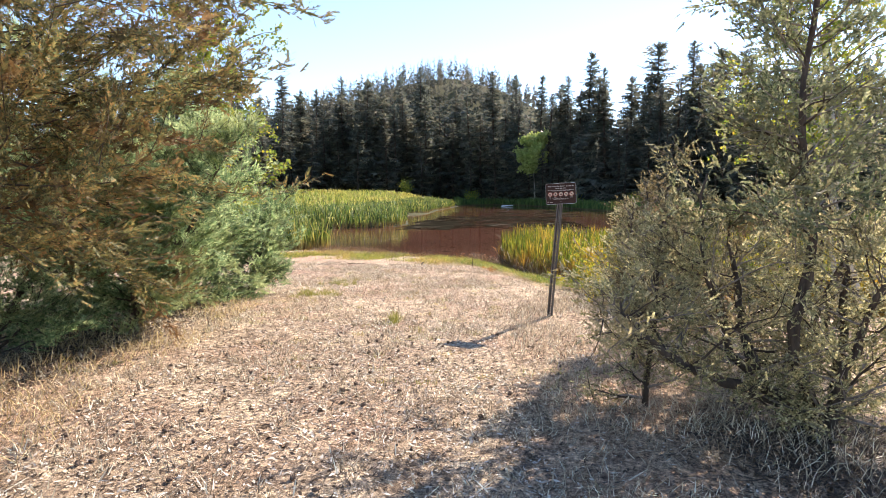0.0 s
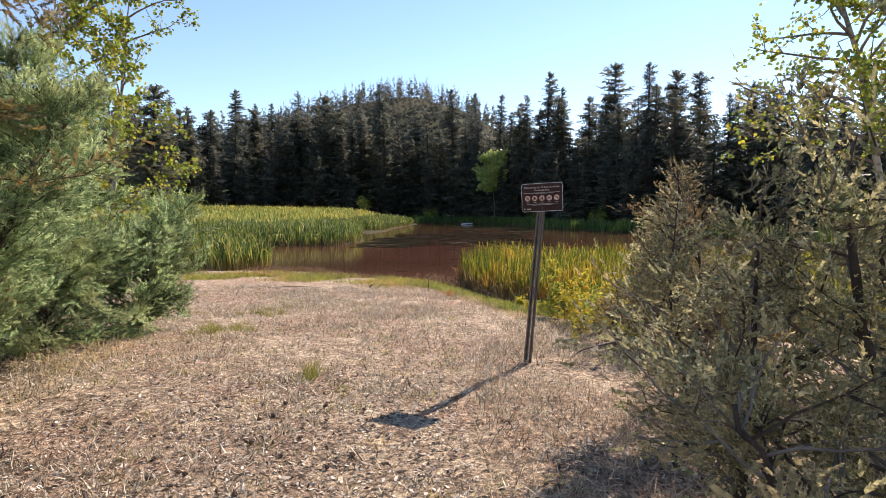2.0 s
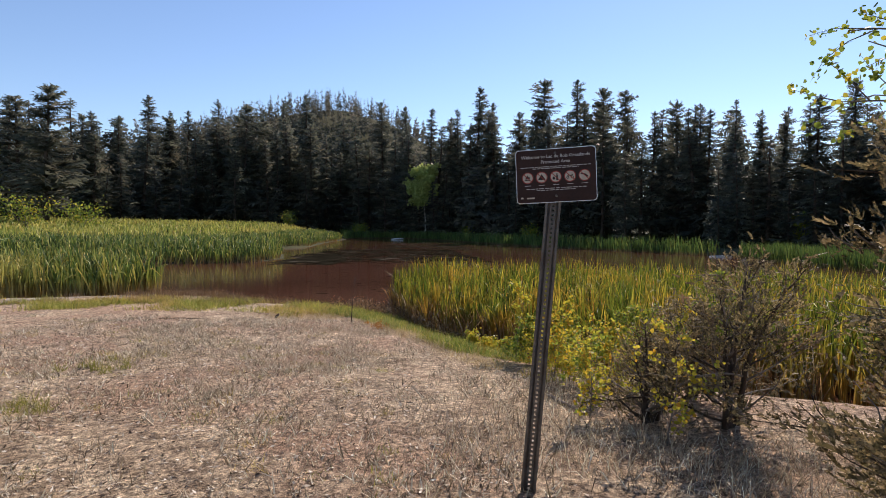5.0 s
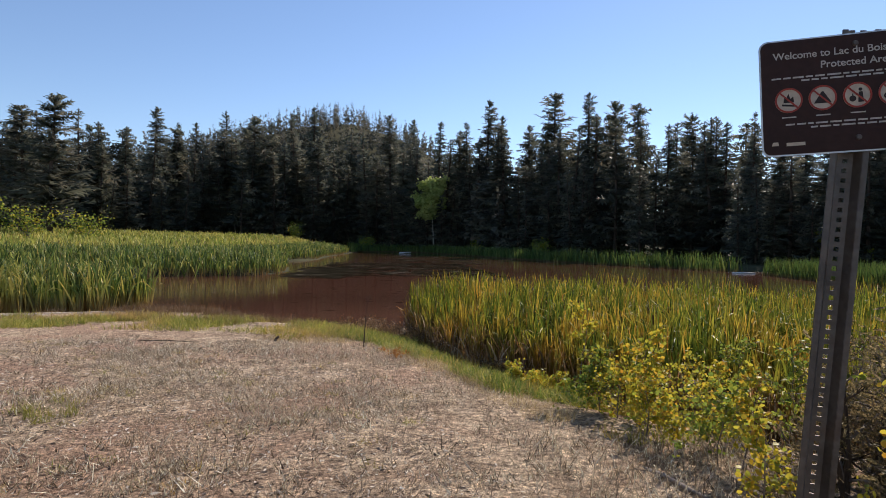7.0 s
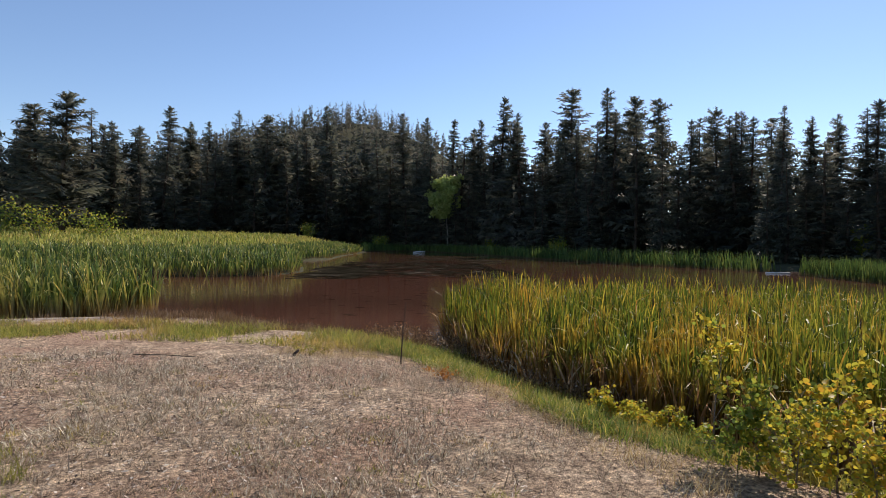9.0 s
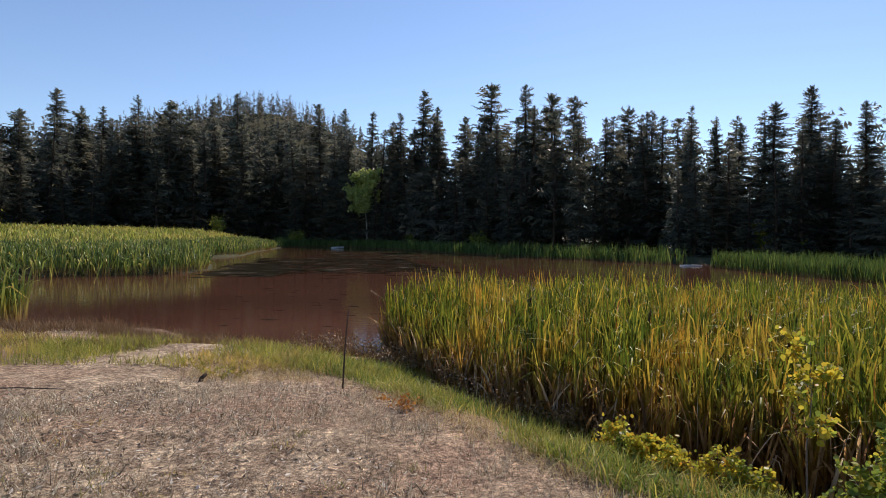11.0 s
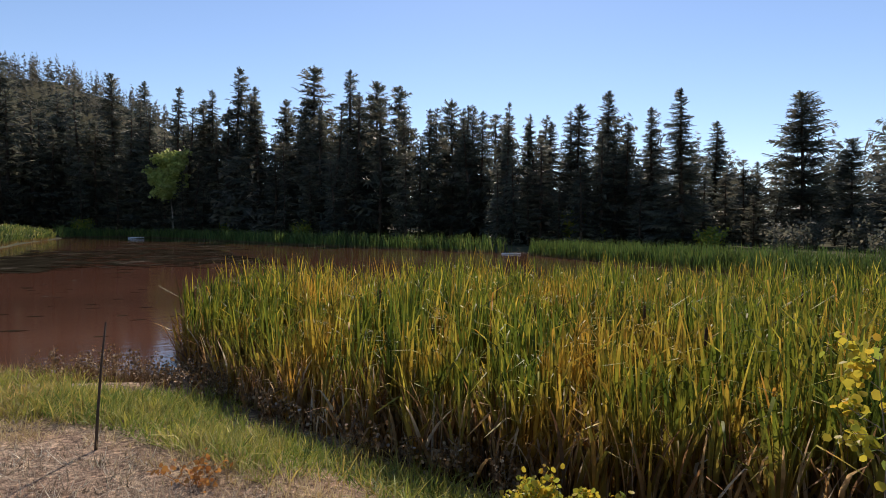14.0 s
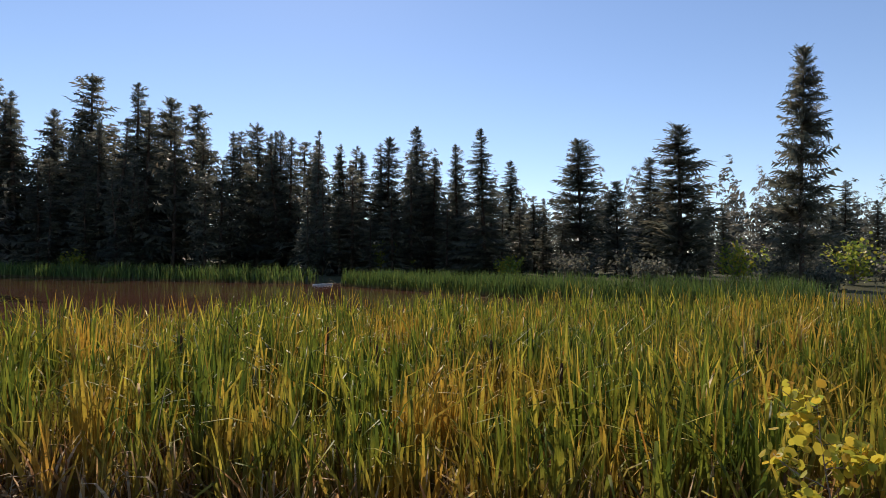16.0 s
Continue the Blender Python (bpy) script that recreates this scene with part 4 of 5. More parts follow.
def evergreen(name, x, y, h, radius, foliage_mat, seed, label, cat, limbs=60, density=90, spray=0.11, bare=0.15, rise=0.35, low=0.03, trunk_r=0.05, bushy=0.9, leaflets=7, stems=1, broad=0.17, stray=0.6, axes=None, stub=1.0):
    """A juniper or fir near the path: one stem or several, real limbs and feathery twigs along them."""
    rng = np.random.default_rng(seed)
    ob = new(name)
    ob.matrix_basis = pose(x, y, float(land(x, y)) - 0.03)
    wood, at, way, size = [], [], [], []
    stems = len(axes) if axes else stems
    for stem in range(stems):
        sa = 2 * math.pi * (stem + rng.random() * 0.6) / stems
        tilt = 0.05 if stems == 1 else rng.uniform(0.12, 0.5)
        tall = h * (0.97 if stem == 0 else rng.uniform(0.65, 0.95))
        axis = limb_walk((0.05 * stem, 0.03 * stem, 0), (math.cos(sa) * tilt, math.sin(sa) * tilt, 1), tall, rng, 0.05, 8, 0.05 if stems == 1 else 0.1)
        if axes:
            knots = np.array(axes[stem], float)
            fine_k = np.linspace(0, len(knots) - 1, 13)
            axis = np.stack([np.interp(fine_k, np.arange(len(knots)), knots[:, c]) for c in range(3)], 1) + rng.normal(0, 0.014, (13, 3))
        child("trunk", mesh_of("trunk", *tube(axis, trunk_r * (1 - np.linspace(0, 1, len(axis)) * 0.88) * (1 + 0.12 * np.sin(np.arange(len(axis)) * 2.2)), 8), BARK, True), ob)
        own = limbs // stems
        for i in range(own):
            s = low + (0.98 - low) * (i + rng.random()) / own
            p = np.array([np.interp(s * (len(axis) - 1), np.arange(len(axis)), axis[:, k]) for k in range(3)])
            az = rng.uniform(0, 2 * math.pi)
            prof = min(1.0, 0.6 + s * 1.6) * (1 - s) ** bushy * 1.35 + 0.12
            ln = radius * min(prof, 1.0) * rng.uniform(0.5, 1.1) * (1 if stems == 1 else 0.75)
            o = np.array([math.cos(az), math.sin(az), rise + 0.5 * s + rng.normal(0, 0.15)])
            pts = limb_walk(p, o, ln, rng, 0.04, 6, 0.18)
            one = [tube(pts, np.linspace(0.009, 0.002, len(pts)) * (0.6 + 0.8 * (1 - s)), 5)]
            for j in range(4):
                q = pts[rng.integers(2, len(pts))]
                tw = limb_walk(q, o + rng.normal(0, 0.7, 3), ln * rng.uniform(0.25, 0.55), rng, 0.08, 3, 0.2)
                one.append(tube(tw, np.linspace(0.005, 0.0015, len(tw)), 3))
                m = max(2, int(density * ln * 0.12))
                k = rng.uniform(0.1, 1, m) * (len(tw) - 1)
                at.append(np.stack([np.interp(k, np.arange(len(tw)), tw[:, c]) for c in range(3)], 1) + rng.normal(0, 0.04, (m, 3)))
                way.append(unit(tw[-1] - tw[0]) + rng.normal(0, stray, (m, 3)) + np.array([0, 0, 0.2]))
            wood.append(join(one))
            m = max(3, int(density * ln * 0.5))
            k = (bare + (1 - bare) * rng.uniform(0, 1, m) ** 0.7) * (len(pts) - 1)
            at.append(np.stack([np.interp(k, np.arange(len(pts)), pts[:, c]) for c in range(3)], 1) + rng.normal(0, 0.045, (m, 3)))
            way.append(unit(o) + rng.normal(0, stray, (m, 3)) + np.array([0, 0, 0.15]))
    at, way = np.concatenate(at), np.concatenate(way)
    size = spray * rng.uniform(0.6, 1.4, len(at))
    for i, w in enumerate(wood):
        child("limb", mesh_of("limb", *w, TWIG if foliage_mat in (JUNIPER_OLIVE, JUNIPER_GREY, JUNIPER_DRY) and i % 3 else BARK), ob)
    child("crown", mesh_of("crown", *sprays(at, way, size, rng, leaflets, broad, stub), foliage_mat), ob)
    return tagged(ob, label, cat)


# left of the path
LEAFY = dict(low=0.01, stems=2, rise=0.3, leaflets=9, broad=0.12, stray=0.45, stub=0.65)
evergreen("juniper", -3.5, 10.1, 4.0, 1.55, JUNIPER_GREEN, 51, "dense blue-green juniper bush reaching to the ground", "juniper", 170, 150, 0.11, bushy=0.6, **LEAFY)
evergreen("juniper", -3.1, 11.5, 2.3, 1.15, JUNIPER_GREEN, 52, "dense green juniper bush at the path's edge", "juniper", 90, 200, 0.10, bushy=0.7, **LEAFY)
evergreen("juniper", -3.3, 8.3, 3.2, 1.4, JUNIPER_GREEN, 53, "green juniper bush with shaded feet", "juniper", 130, 160, 0.11, bushy=0.6, **LEAFY)
evergreen("juniper", -5.0, 8.9, 4.3, 1.6, JUNIPER_GREEN, 50, "tall green juniper behind the bushes", "juniper", 60, 80, 0.13, low=0.05, bushy=0.6, leaflets=9, broad=0.09)
evergreen("fir_tree", -3.1, 5.3, 6.4, 2.35, FIR_RUST, 54, "fir with rust-brown needles overhanging the path", "fir", 200, 170, 0.095, low=0.2, rise=-0.12, trunk_r=0.09, bushy=0.45, leaflets=11, broad=0.13, stray=0.5, stub=0.55)
evergreen("juniper", -3.9, 6.6, 2.6, 1.4, JUNIPER_GREEN, 55, "green juniper bush in the shade of a fir", "juniper", 100, 130, 0.105, bushy=0.6, **LEAFY)
# right of the path
DRYISH = dict(leaflets=9, broad=0.19, stray=0.55, stub=0.55)
evergreen("juniper", 3.95, 5.3, 2.1, 1.1, JUNIPER_OLIVE, 56, "straggling olive-brown juniper with gnarled dark stems", "juniper", 120, 200, 0.05, 0.3, 0.15, trunk_r=0.05, bushy=0.5,
          axes=[[(0, 0, 0), (-0.3, 0.05, 0.26), (-0.65, 0.07, 0.55), (-0.78, 0.2, 1.0), (-0.85, 0.3, 1.5), (-0.8, 0.35, 1.95)],
                [(-0.3, 0.03, 0.27), (-0.8, -0.08, 0.42), (-1.2, -0.2, 0.62), (-1.45, -0.3, 0.82), (-1.6, -0.3, 1.05)],
                [(0, 0, 0.05), (0.2, 0.2, 0.6), (0.25, 0.3, 1.2), (0.15, 0.45, 1.9)],
                [(-0.5, 0.05, 0.45), (-0.5, 0.35, 0.9), (-0.55, 0.5, 1.6)],
                [(0, 0, 0.05), (-0.1, -0.3, 0.5), (-0.05, -0.45, 1.0), (0.1, -0.5, 1.5)]], **DRYISH)
evergreen("juniper", 2.76, 5.7, 1.95, 0.62, JUNIPER_OLIVE, 61, "young juniper with one dark stem and bare twigs", "juniper", 40, 170, 0.046, 0.3, 0.3, trunk_r=0.026, **DRYISH)
evergreen("juniper", 3.3, 7.5, 2.25, 0.9, JUNIPER_DRY, 57, "thin brownish juniper beside the sign", "juniper", 54, 250, 0.05, 0.4, 0.35, low=0.12, trunk_r=0.022, stems=2, **DRYISH)
evergreen("juniper", 2.95, 6.8, 1.75, 0.55, JUNIPER_OLIVE, 66, "slim juniper with a drooping tip", "juniper", 28, 230, 0.048, 0.3, 0.3, low=0.5, trunk_r=0.018, **DRYISH)
evergreen("juniper", 4.3, 8.7, 1.6, 1.0, JUNIPER_DRY, 59, "low brown juniper with bare twigs", "juniper", 56, 170, 0.052, 0.4, 0.2, trunk_r=0.03, stems=3, **DRYISH)
evergreen("juniper", 4.3, 10.5, 1.65, 1.15, JUNIPER_DRY, 63, "half-dead juniper with dark bare stems", "juniper", 70, 120, 0.052, 0.4, 0.3, trunk_r=0.03, stems=4, **DRYISH)
evergreen("juniper", 3.75, 10.75, 0.95, 0.6, JUNIPER_DRY, 64, "low half-dead juniper with bare dark twigs", "juniper", 48, 130, 0.046, 0.4, 0.3, trunk_r=0.025, stems=4, **DRYISH)
evergreen("juniper", 4.55, 11.5, 1.2, 0.75, JUNIPER_DRY, 65, "low dry juniper with dark stems on the bank", "juniper", 50, 130, 0.048, 0.4, 0.3, trunk_r=0.025, stems=4, **DRYISH)
evergreen("juniper", 4.5, 6.7, 2.3, 1.2, JUNIPER_OLIVE, 62, "dry juniper thicket with dark stems", "juniper", 64, 150, 0.055, 0.3, 0.2, trunk_r=0.045, stems=4, bushy=0.6, **DRYISH)
evergreen("juniper", 3.8, 5.05, 4.7, 0.85, JUNIPER_GREY, 58, "tall grey-green juniper with straggling dead limbs", "juniper", 76, 150, 0.07, 0.25, 0.1, low=0.42, trunk_r=0.05, bushy=0.4, axes=[[(0.1, 0.2, 0), (-0.22, 0.1, 0.7), (-0.08, 0.15, 1.4), (-0.28, 0, 2.2), (-0.16, 0.1, 3.2), (-0.28, 0.1, 4.6)]], **DRYISH)


def aspen(name, x, y, h, mat, seed, label, limbs=14, leaves=22, leaf=0.026, spread=0.35, tr=0.02, low=0.2, way=(0, 0), cat="aspen"):
    rng = np.random.default_rng(seed)
    ob = new(name)
    ob.matrix_basis = pose(x, y, float(land(x, y)) - 0.02)
    axis = limb_walk((0, 0, 0), (way[0] * 0.3, way[1] * 0.3, 1), h, rng, 0.03, 9, 0.07)
    child("trunk", mesh_of("trunk", *tube(axis, tr * (1 - np.linspace(0, 1, len(axis)) * 0.9), 8), ASPEN_BARK if tr > 0.03 else TWIG, True), ob)
    wood, at = [], []
    for i in range(limbs):
        s = low + (1 - low) * (i + rng.random()) / limbs
        p = np.array([np.interp(s * (len(axis) - 1), np.arange(len(axis)), axis[:, k]) for k in range(3)])
        az = rng.uniform(0, 2 * math.pi)
        ln = h * spread * rng.uniform(0.5, 1.1) * (1.1 - 0.6 * s)
        pts = limb_walk(p, (math.cos(az) + way[0], math.sin(az) + way[1], 0.7), ln, rng, 0.0, 6, 0.16)
        one = []
        one.append(tube(pts, np.linspace(tr * 0.35, tr * 0.07 + 0.0008, len(pts)), 5))
        groups = [pts]
        for j in range(4):
            q = pts[rng.integers(1, len(pts))]
            tw = limb_walk(q, unit(pts[-1] - pts[0]) + rng.normal(0, 0.6, 3), ln * rng.uniform(0.3, 0.55), rng, -0.02, 3, 0.2)
            one.append(tube(tw, np.linspace(tr * 0.12 + 0.0008, 0.001, len(tw)), 3))
            groups.append(tw)
        wood.append(join(one))
        for g in groups:
            m = max(2, int(leaves * rng.uniform(0.3, 0.5)))
            k = rng.uniform(0.35, 1, m) * (len(g) - 1)
            at.append(np.stack([np.interp(k, np.arange(len(g)), g[:, c]) for c in range(3)], 1) + rng.normal(0, leaf * 1.3, (m, 3)))
    at = np.concatenate(at)
    for w in wood:
        child("limb", mesh_of("limb", *w, TWIG), ob)
    child("crown", mesh_of("crown", *round_leaves(at, leaf * rng.uniform(0.6, 1.25, len(at)), rng), mat), ob)
    return tagged(ob, label, cat)


aspen("aspen_tree", -4.5, 12.9, 6.2, ASPEN, 71, "young aspen with yellow-green leaves behind a juniper", 34, 66, 0.030, 0.28, 0.05, 0.2, (0.5, 0))
aspen("aspen_tree", 7.1, 9.9, 6.6, ASPEN, 72, "young aspen with sparse green leaves leaning over the shore", 44, 84, 0.023, 0.34, 0.055, 0.35, (-0.7, 0.0))
aspen("aspen_tree", 6.2, 8.9, 5.0, ASPEN, 73, "slender aspen with pale trunk among junipers", 22, 80, 0.024, 0.28, 0.04, 0.3, (-0.2, 0))
aspen("aspen_tree", -4.3, 11.6, 5.6, ASPEN, 70, "leafy young aspen rising behind junipers", 34, 76, 0.030, 0.3, 0.045, 0.4, (0.35, -0.1))
for x, y, h, n, mat, seed, text in ((3.5, 14.1, 1.1, 8, ASPEN_YELLOW, 81, "slender aspen sapling with yellow autumn leaves"),
                                    (3.35, 15.5, 0.3, 14, ASPEN_YELLOW, 82, "low yellow aspen sapling at the reeds' edge"),
                                    (3.1, 15.2, 0.28, 12, ASPEN_YELLOW, 77, "low yellow aspen sapling in shore grass"),
                                    (3.9, 13.3, 0.8, 18, ASPEN_YELLOW, 83, "bushy aspen sapling with yellow-green leaves"),
                                    (4.2, 14.0, 0.75, 16, ASPEN, 84, "green aspen sapling before the reeds"),
                                    (3.6, 12.7, 0.55, 18, ASPEN_YELLOW, 85, "low bushy aspen sapling with yellow leaves"),
                                    (4.5, 12.8, 0.85, 18, ASPEN, 86, "green aspen sapling beside the reeds"),
                                    (3.55, 13.6, 0.6, 16, ASPEN, 78, "low green aspen sapling on the bank"),
                                    (4.9, 13.6, 0.8, 16, ASPEN_YELLOW, 79, "yellow aspen sapling against the reeds"),
                                    (3.65, 10.2, 0.95, 12, ASPEN_YELLOW, 87, "yellow-green sapling behind the sign"),
                                    (3.3, 10.8, 0.6, 12, ASPEN_YELLOW, 88, "yellowing sapling behind the sign"),
                                    (4.6, 10.9, 1.2, 12, ASPEN, 89, "green sapling among dry junipers"),
                                    (3.8, 11.7, 0.7, 14, ASPEN_YELLOW, 90, "yellow sapling on the bank"),
                                    (4.4, 11.9, 0.8, 14, ASPEN, 76, "green sapling on the bank")):
    aspen("aspen_sapling", x, y, h, mat, seed, text, n, 22, 0.020 if y > 13 else 0.015, 0.42 if h < 1.05 else 0.28, 0.008, 0.1 if h < 1.05 else 0.5, cat="sapling")


thicket_rng = random.Random(31)
for i, (x, y) in enumerate(((3.05, 15.3), (3.25, 14.95), (3.4, 15.25), (3.5, 14.8), (3.62, 14.75), (3.3, 15.1), (3.75, 14.8), (3.15, 15.55), (3.45, 13.7), (3.6, 13.3), (3.85, 13.8), (3.65, 12.3), (3.75, 11.9), (4.0, 12.4), (3.2, 15.8), (4.3, 13.3))):
    aspen("aspen_sapling", x, y, thicket_rng.uniform(0.35, 0.6) * (0.6 if y > 14.7 else 1), ASPEN_YELLOW if i % 4 else ASPEN, 120 + i, "low aspen shoot with yellow and green leaves", 12, 20, 0.017, 0.8, 0.006, 0.05, cat="sapling")


# ---- the sign ----
def box(bm, x0, x1, y0, y1, z0, z1):
    m = pose((x0 + x1) / 2, (y0 + y1) / 2, (z0 + z1) / 2) @ Matrix.Diagonal((x1 - x0, y1 - y0, z1 - z0, 1))
    return bmesh.ops.create_cube(bm, size=1, matrix=m)


def plate(name, w, h, r, y0, y1, mat, parent, at=(0, 0), label=""):
    """An upright plate with rounded corners, facing -y."""
    bm = bmesh.new()
    loop = []
    for cx, cz, a0 in ((w / 2 - r, h / 2 - r, 0), (-w / 2 + r, h / 2 - r, 90), (-w / 2 + r, -h / 2 + r, 180), (w / 2 - r, -h / 2 + r, 270)):
        for k in range(6):
            a = radians(a0 + 90 * k / 5)
            loop.append((at[0] + cx + r * math.cos(a), at[1] + cz + r * math.sin(a)))
    front = [bm.verts.new((x, y0, z)) for x, z in loop]
    back = [bm.verts.new((x, y1, z)) for x, z in loop]
    bm.faces.new(front)
    bm.faces.new(back[::-1])
    for i in range(len(loop)):
        j = (i + 1) % len(loop)
        bm.faces.new((front[i], back[i], back[j], front[j]))
    bmesh.ops.recalc_face_normals(bm, faces=bm.faces)
    return part(name, bm, mat, parent, label)


def flat_shape(bm, pts, y):
    bm.faces.new([bm.verts.new((x, y, z)) for x, z in pts])


def disc(bm, cx, cz, r, y, n=28, inner=0.0):
    ring = [(cx + r * math.cos(2 * math.pi * k / n), cz + r * math.sin(2 * math.pi * k / n)) for k in range(n)]
    if not inner:
        return flat_shape(bm, ring, y)
    o = [bm.verts.new((x, y, z)) for x, z in ring]
    i = [bm.verts.new((cx + (x - cx) * inner, y, cz + (z - cz) * inner)) for x, z in ring]
    for k in range(n):
        j = (k + 1) % n
        bm.faces.new((o[k], o[j], i[j], i[k]))


def words(text, size, x, z, y, mat, parent):
    cu = bpy.data.curves.new("lettering", "FONT")
    cu.body, cu.size, cu.align_x, cu.offset = text, size, "CENTER", 0.0004
    tmp = bpy.data.objects.new("lettering", cu)
    me = bpy.data.meshes.new_from_object(tmp)
    bpy.data.objects.remove(tmp)
    me.transform(pose(x, y, z, 90, 0, 0))
    me.materials.append(mat)
    return child("lettering", me, parent, "pale lettering")


def sign_board():
    sign = new("park_sign")
    sign.matrix_basis = Matrix.Translation((2.392, 9.431, 0.012)) @ pose(0, 0, 0, 0.9, 4.0, 0) @ pose(0, 0, 0, 0, 0, -20)
    # a U-shaped channel post with a row of holes
    bm = bmesh.new()
    r = 0.006
    for k in range(78):
        z = k * 0.0254
        foot = -0.25 if k == 0 else z
        box(bm, -0.019, -r, 0.020, 0.024, foot, z + 0.0254)
        box(bm, r, 0.019, 0.020, 0.024, foot, z + 0.0254)
        box(bm, -r, r, 0.020, 0.024, foot, z + 0.0134)
    part("web", bm, STEEL, sign, "perforated steel web")
    for sx in (-1, 1):
        bm = bmesh.new()
        m = pose(sx * 0.0245, 0.010, 0.86, 0, 0, -sx * 66) @ Matrix.Diagonal((0.027, 0.004, 2.22, 1))
        bmesh.ops.create_cube(bm, size=1, matrix=m)
        part("side_web", bm, STEEL, sign)
        bm = bmesh.new()
        box(bm, min(sx * 0.029, sx * 0.043), max(sx * 0.029, sx * 0.043), -0.004, 0.0005, -0.25, 1.975)
        bmesh.ops.bevel(bm, geom=bm.edges[:], offset=0.001, segments=1, affect="EDGES")
        part("flange", bm, STEEL, sign, "grey steel flange")
    cx, cz = 0.0, 1.815
    board = plate("board", 0.457, 0.312, 0.022, -0.0095, -0.0065, ALUMINIUM, sign, (cx, cz), "aluminium board edge")
    plate("painted_face", 0.449, 0.304, 0.019, -0.0110, -0.0095, BROWN_PAINT, board, (cx, cz), "dark brown painted face")
    board.matrix_basis = pose(cx, 0, cz) @ pose(0, 0, 0, 0, -7.0, 0) @ Matrix.Scale(0.965, 4) @ pose(-cx, 0, -cz)
    y = -0.0118
    words("Welcome to Lac du Bois Grasslands", 0.0265, cx, cz + 0.103, y, LETTER, board)
    words("Protected Area", 0.0265, cx, cz + 0.072, y, LETTER, board)
    for w, z in ((0.40, 0.050), (0.26, 0.041), (0.34, -0.075), (0.22, -0.085)):
        bm = bmesh.new()
        x = -w / 2
        rr = random.Random(int(z * 1000))
        while x < w / 2:
            step = rr.uniform(0.012, 0.034)
            flat_shape(bm, [(cx + x, cz + z), (cx + min(x + step, w / 2), cz + z), (cx + min(x + step, w / 2), cz + z + 0.0045), (cx + x, cz + z + 0.0045)], y)
            x += step + 0.005
        part("print_line", bm, LETTER, board, "line of small pale print")
    bm = bmesh.new()
    flat_shape(bm, [(cx - 0.205, cz - 0.128), (cx - 0.188, cz - 0.128), (cx - 0.19, cz - 0.118), (cx - 0.203, cz - 0.118)], y)
    flat_shape(bm, [(cx - 0.17, cz - 0.130), (cx - 0.125, cz - 0.130), (cx - 0.125, cz - 0.121), (cx - 0.17, cz - 0.121)], y)
    part("emblem", bm, CREAM, board, "small pale emblem")
    for i in range(5):
        x, z = cx + (i - 2) * 0.0805, cz - 0.008
        bm = bmesh.new()
        disc(bm, x, z, 0.0335, y)
        symbol = part("symbol", bm, CREAM, board, "round pictogram of a banned activity")
        bm = bmesh.new()
        yy = y - 0.0006
        if i == 0:    # campfire
            flat_shape(bm, [(x - 0.013, z - 0.006), (x + 0.013, z - 0.006), (x + 0.011, z + 0.010), (x + 0.004, z + 0.004), (x, z + 0.019), (x - 0.007, z + 0.004), (x - 0.010, z + 0.011)], yy)
            flat_shape(bm, [(x - 0.017, z - 0.014), (x + 0.017, z - 0.018), (x + 0.017, z - 0.013), (x - 0.017, z - 0.009)], yy)
        elif i == 1:  # tent
            flat_shape(bm, [(x - 0.021, z - 0.014), (x + 0.021, z - 0.014), (x + 0.002, z + 0.017), (x - 0.002, z + 0.017)], yy)
        elif i == 2:  # bag beside a figure
            disc(bm, x - 0.011, z - 0.009, 0.008, yy, 14)
            flat_shape(bm, [(x - 0.013, z - 0.002), (x - 0.009, z - 0.002), (x - 0.010, z + 0.004), (x - 0.012, z + 0.004)], yy)
            flat_shape(bm, [(x + 0.001, z - 0.019), (x + 0.014, z - 0.019), (x + 0.012, z + 0.008), (x + 0.003, z + 0.008)], yy)
            disc(bm, x + 0.007, z + 0.014, 0.0045, yy, 12)
        elif i == 3:  # motor vehicle
            disc(bm, x - 0.013, z - 0.008, 0.008, yy, 16, 0.55)
            disc(bm, x + 0.013, z - 0.008, 0.008, yy, 16, 0.55)
            flat_shape(bm, [(x - 0.016, z + 0.001), (x + 0.012, z - 0.001), (x + 0.017, z + 0.009), (x + 0.004, z + 0.005), (x - 0.010, z + 0.008)], yy)
        else:         # firearm
            flat_shape(bm, [(x - 0.022, z + 0.008), (x - 0.004, z + 0.003), (x + 0.020, z - 0.013), (x + 0.022, z - 0.007), (x + 0.002, z + 0.009), (x - 0.018, z + 0.013)], yy)
        part("pictogram", bm, INK, symbol, "dark pictogram")
        bm = bmesh.new()
        disc(bm, x, z, 0.0335, y - 0.0012, 28, 0.86)
        c, s = 0.707, 0.707
        w2, r2 = 0.0022, 0.030
        flat_shape(bm, [(x - r2 * c - w2 * s, z + r2 * s - w2 * c), (x - r2 * c + w2 * s, z + r2 * s + w2 * c), (x + r2 * c + w2 * s, z - r2 * s + w2 * c), (x + r2 * c - w2 * s, z - r2 * s - w2 * c)], y - 0.0012)
        part("prohibition_ring", bm, RED, symbol, "red ring with a slash")
        bm = bmesh.new()
        flat_shape(bm, [(x - 0.017, z - 0.047), (x + 0.017, z - 0.047), (x + 0.017, z - 0.0435), (x - 0.017, z - 0.0435)], y)
        part("caption", bm, LETTER, board, "tiny pale caption")
    for dz in (0.128, -0.118):
        bm = bmesh.new()
        bmesh.ops.create_cone(bm, cap_ends=True, segments=12, radius1=0.008, radius2=0.006, depth=0.005, matrix=pose(cx, -0.013, cz + dz, 90))
        part("bolt", bm, STEEL, board, "steel bolt head")
    return tagged(sign, "brown park sign on a leaning perforated steel post", "sign")


sign_board()


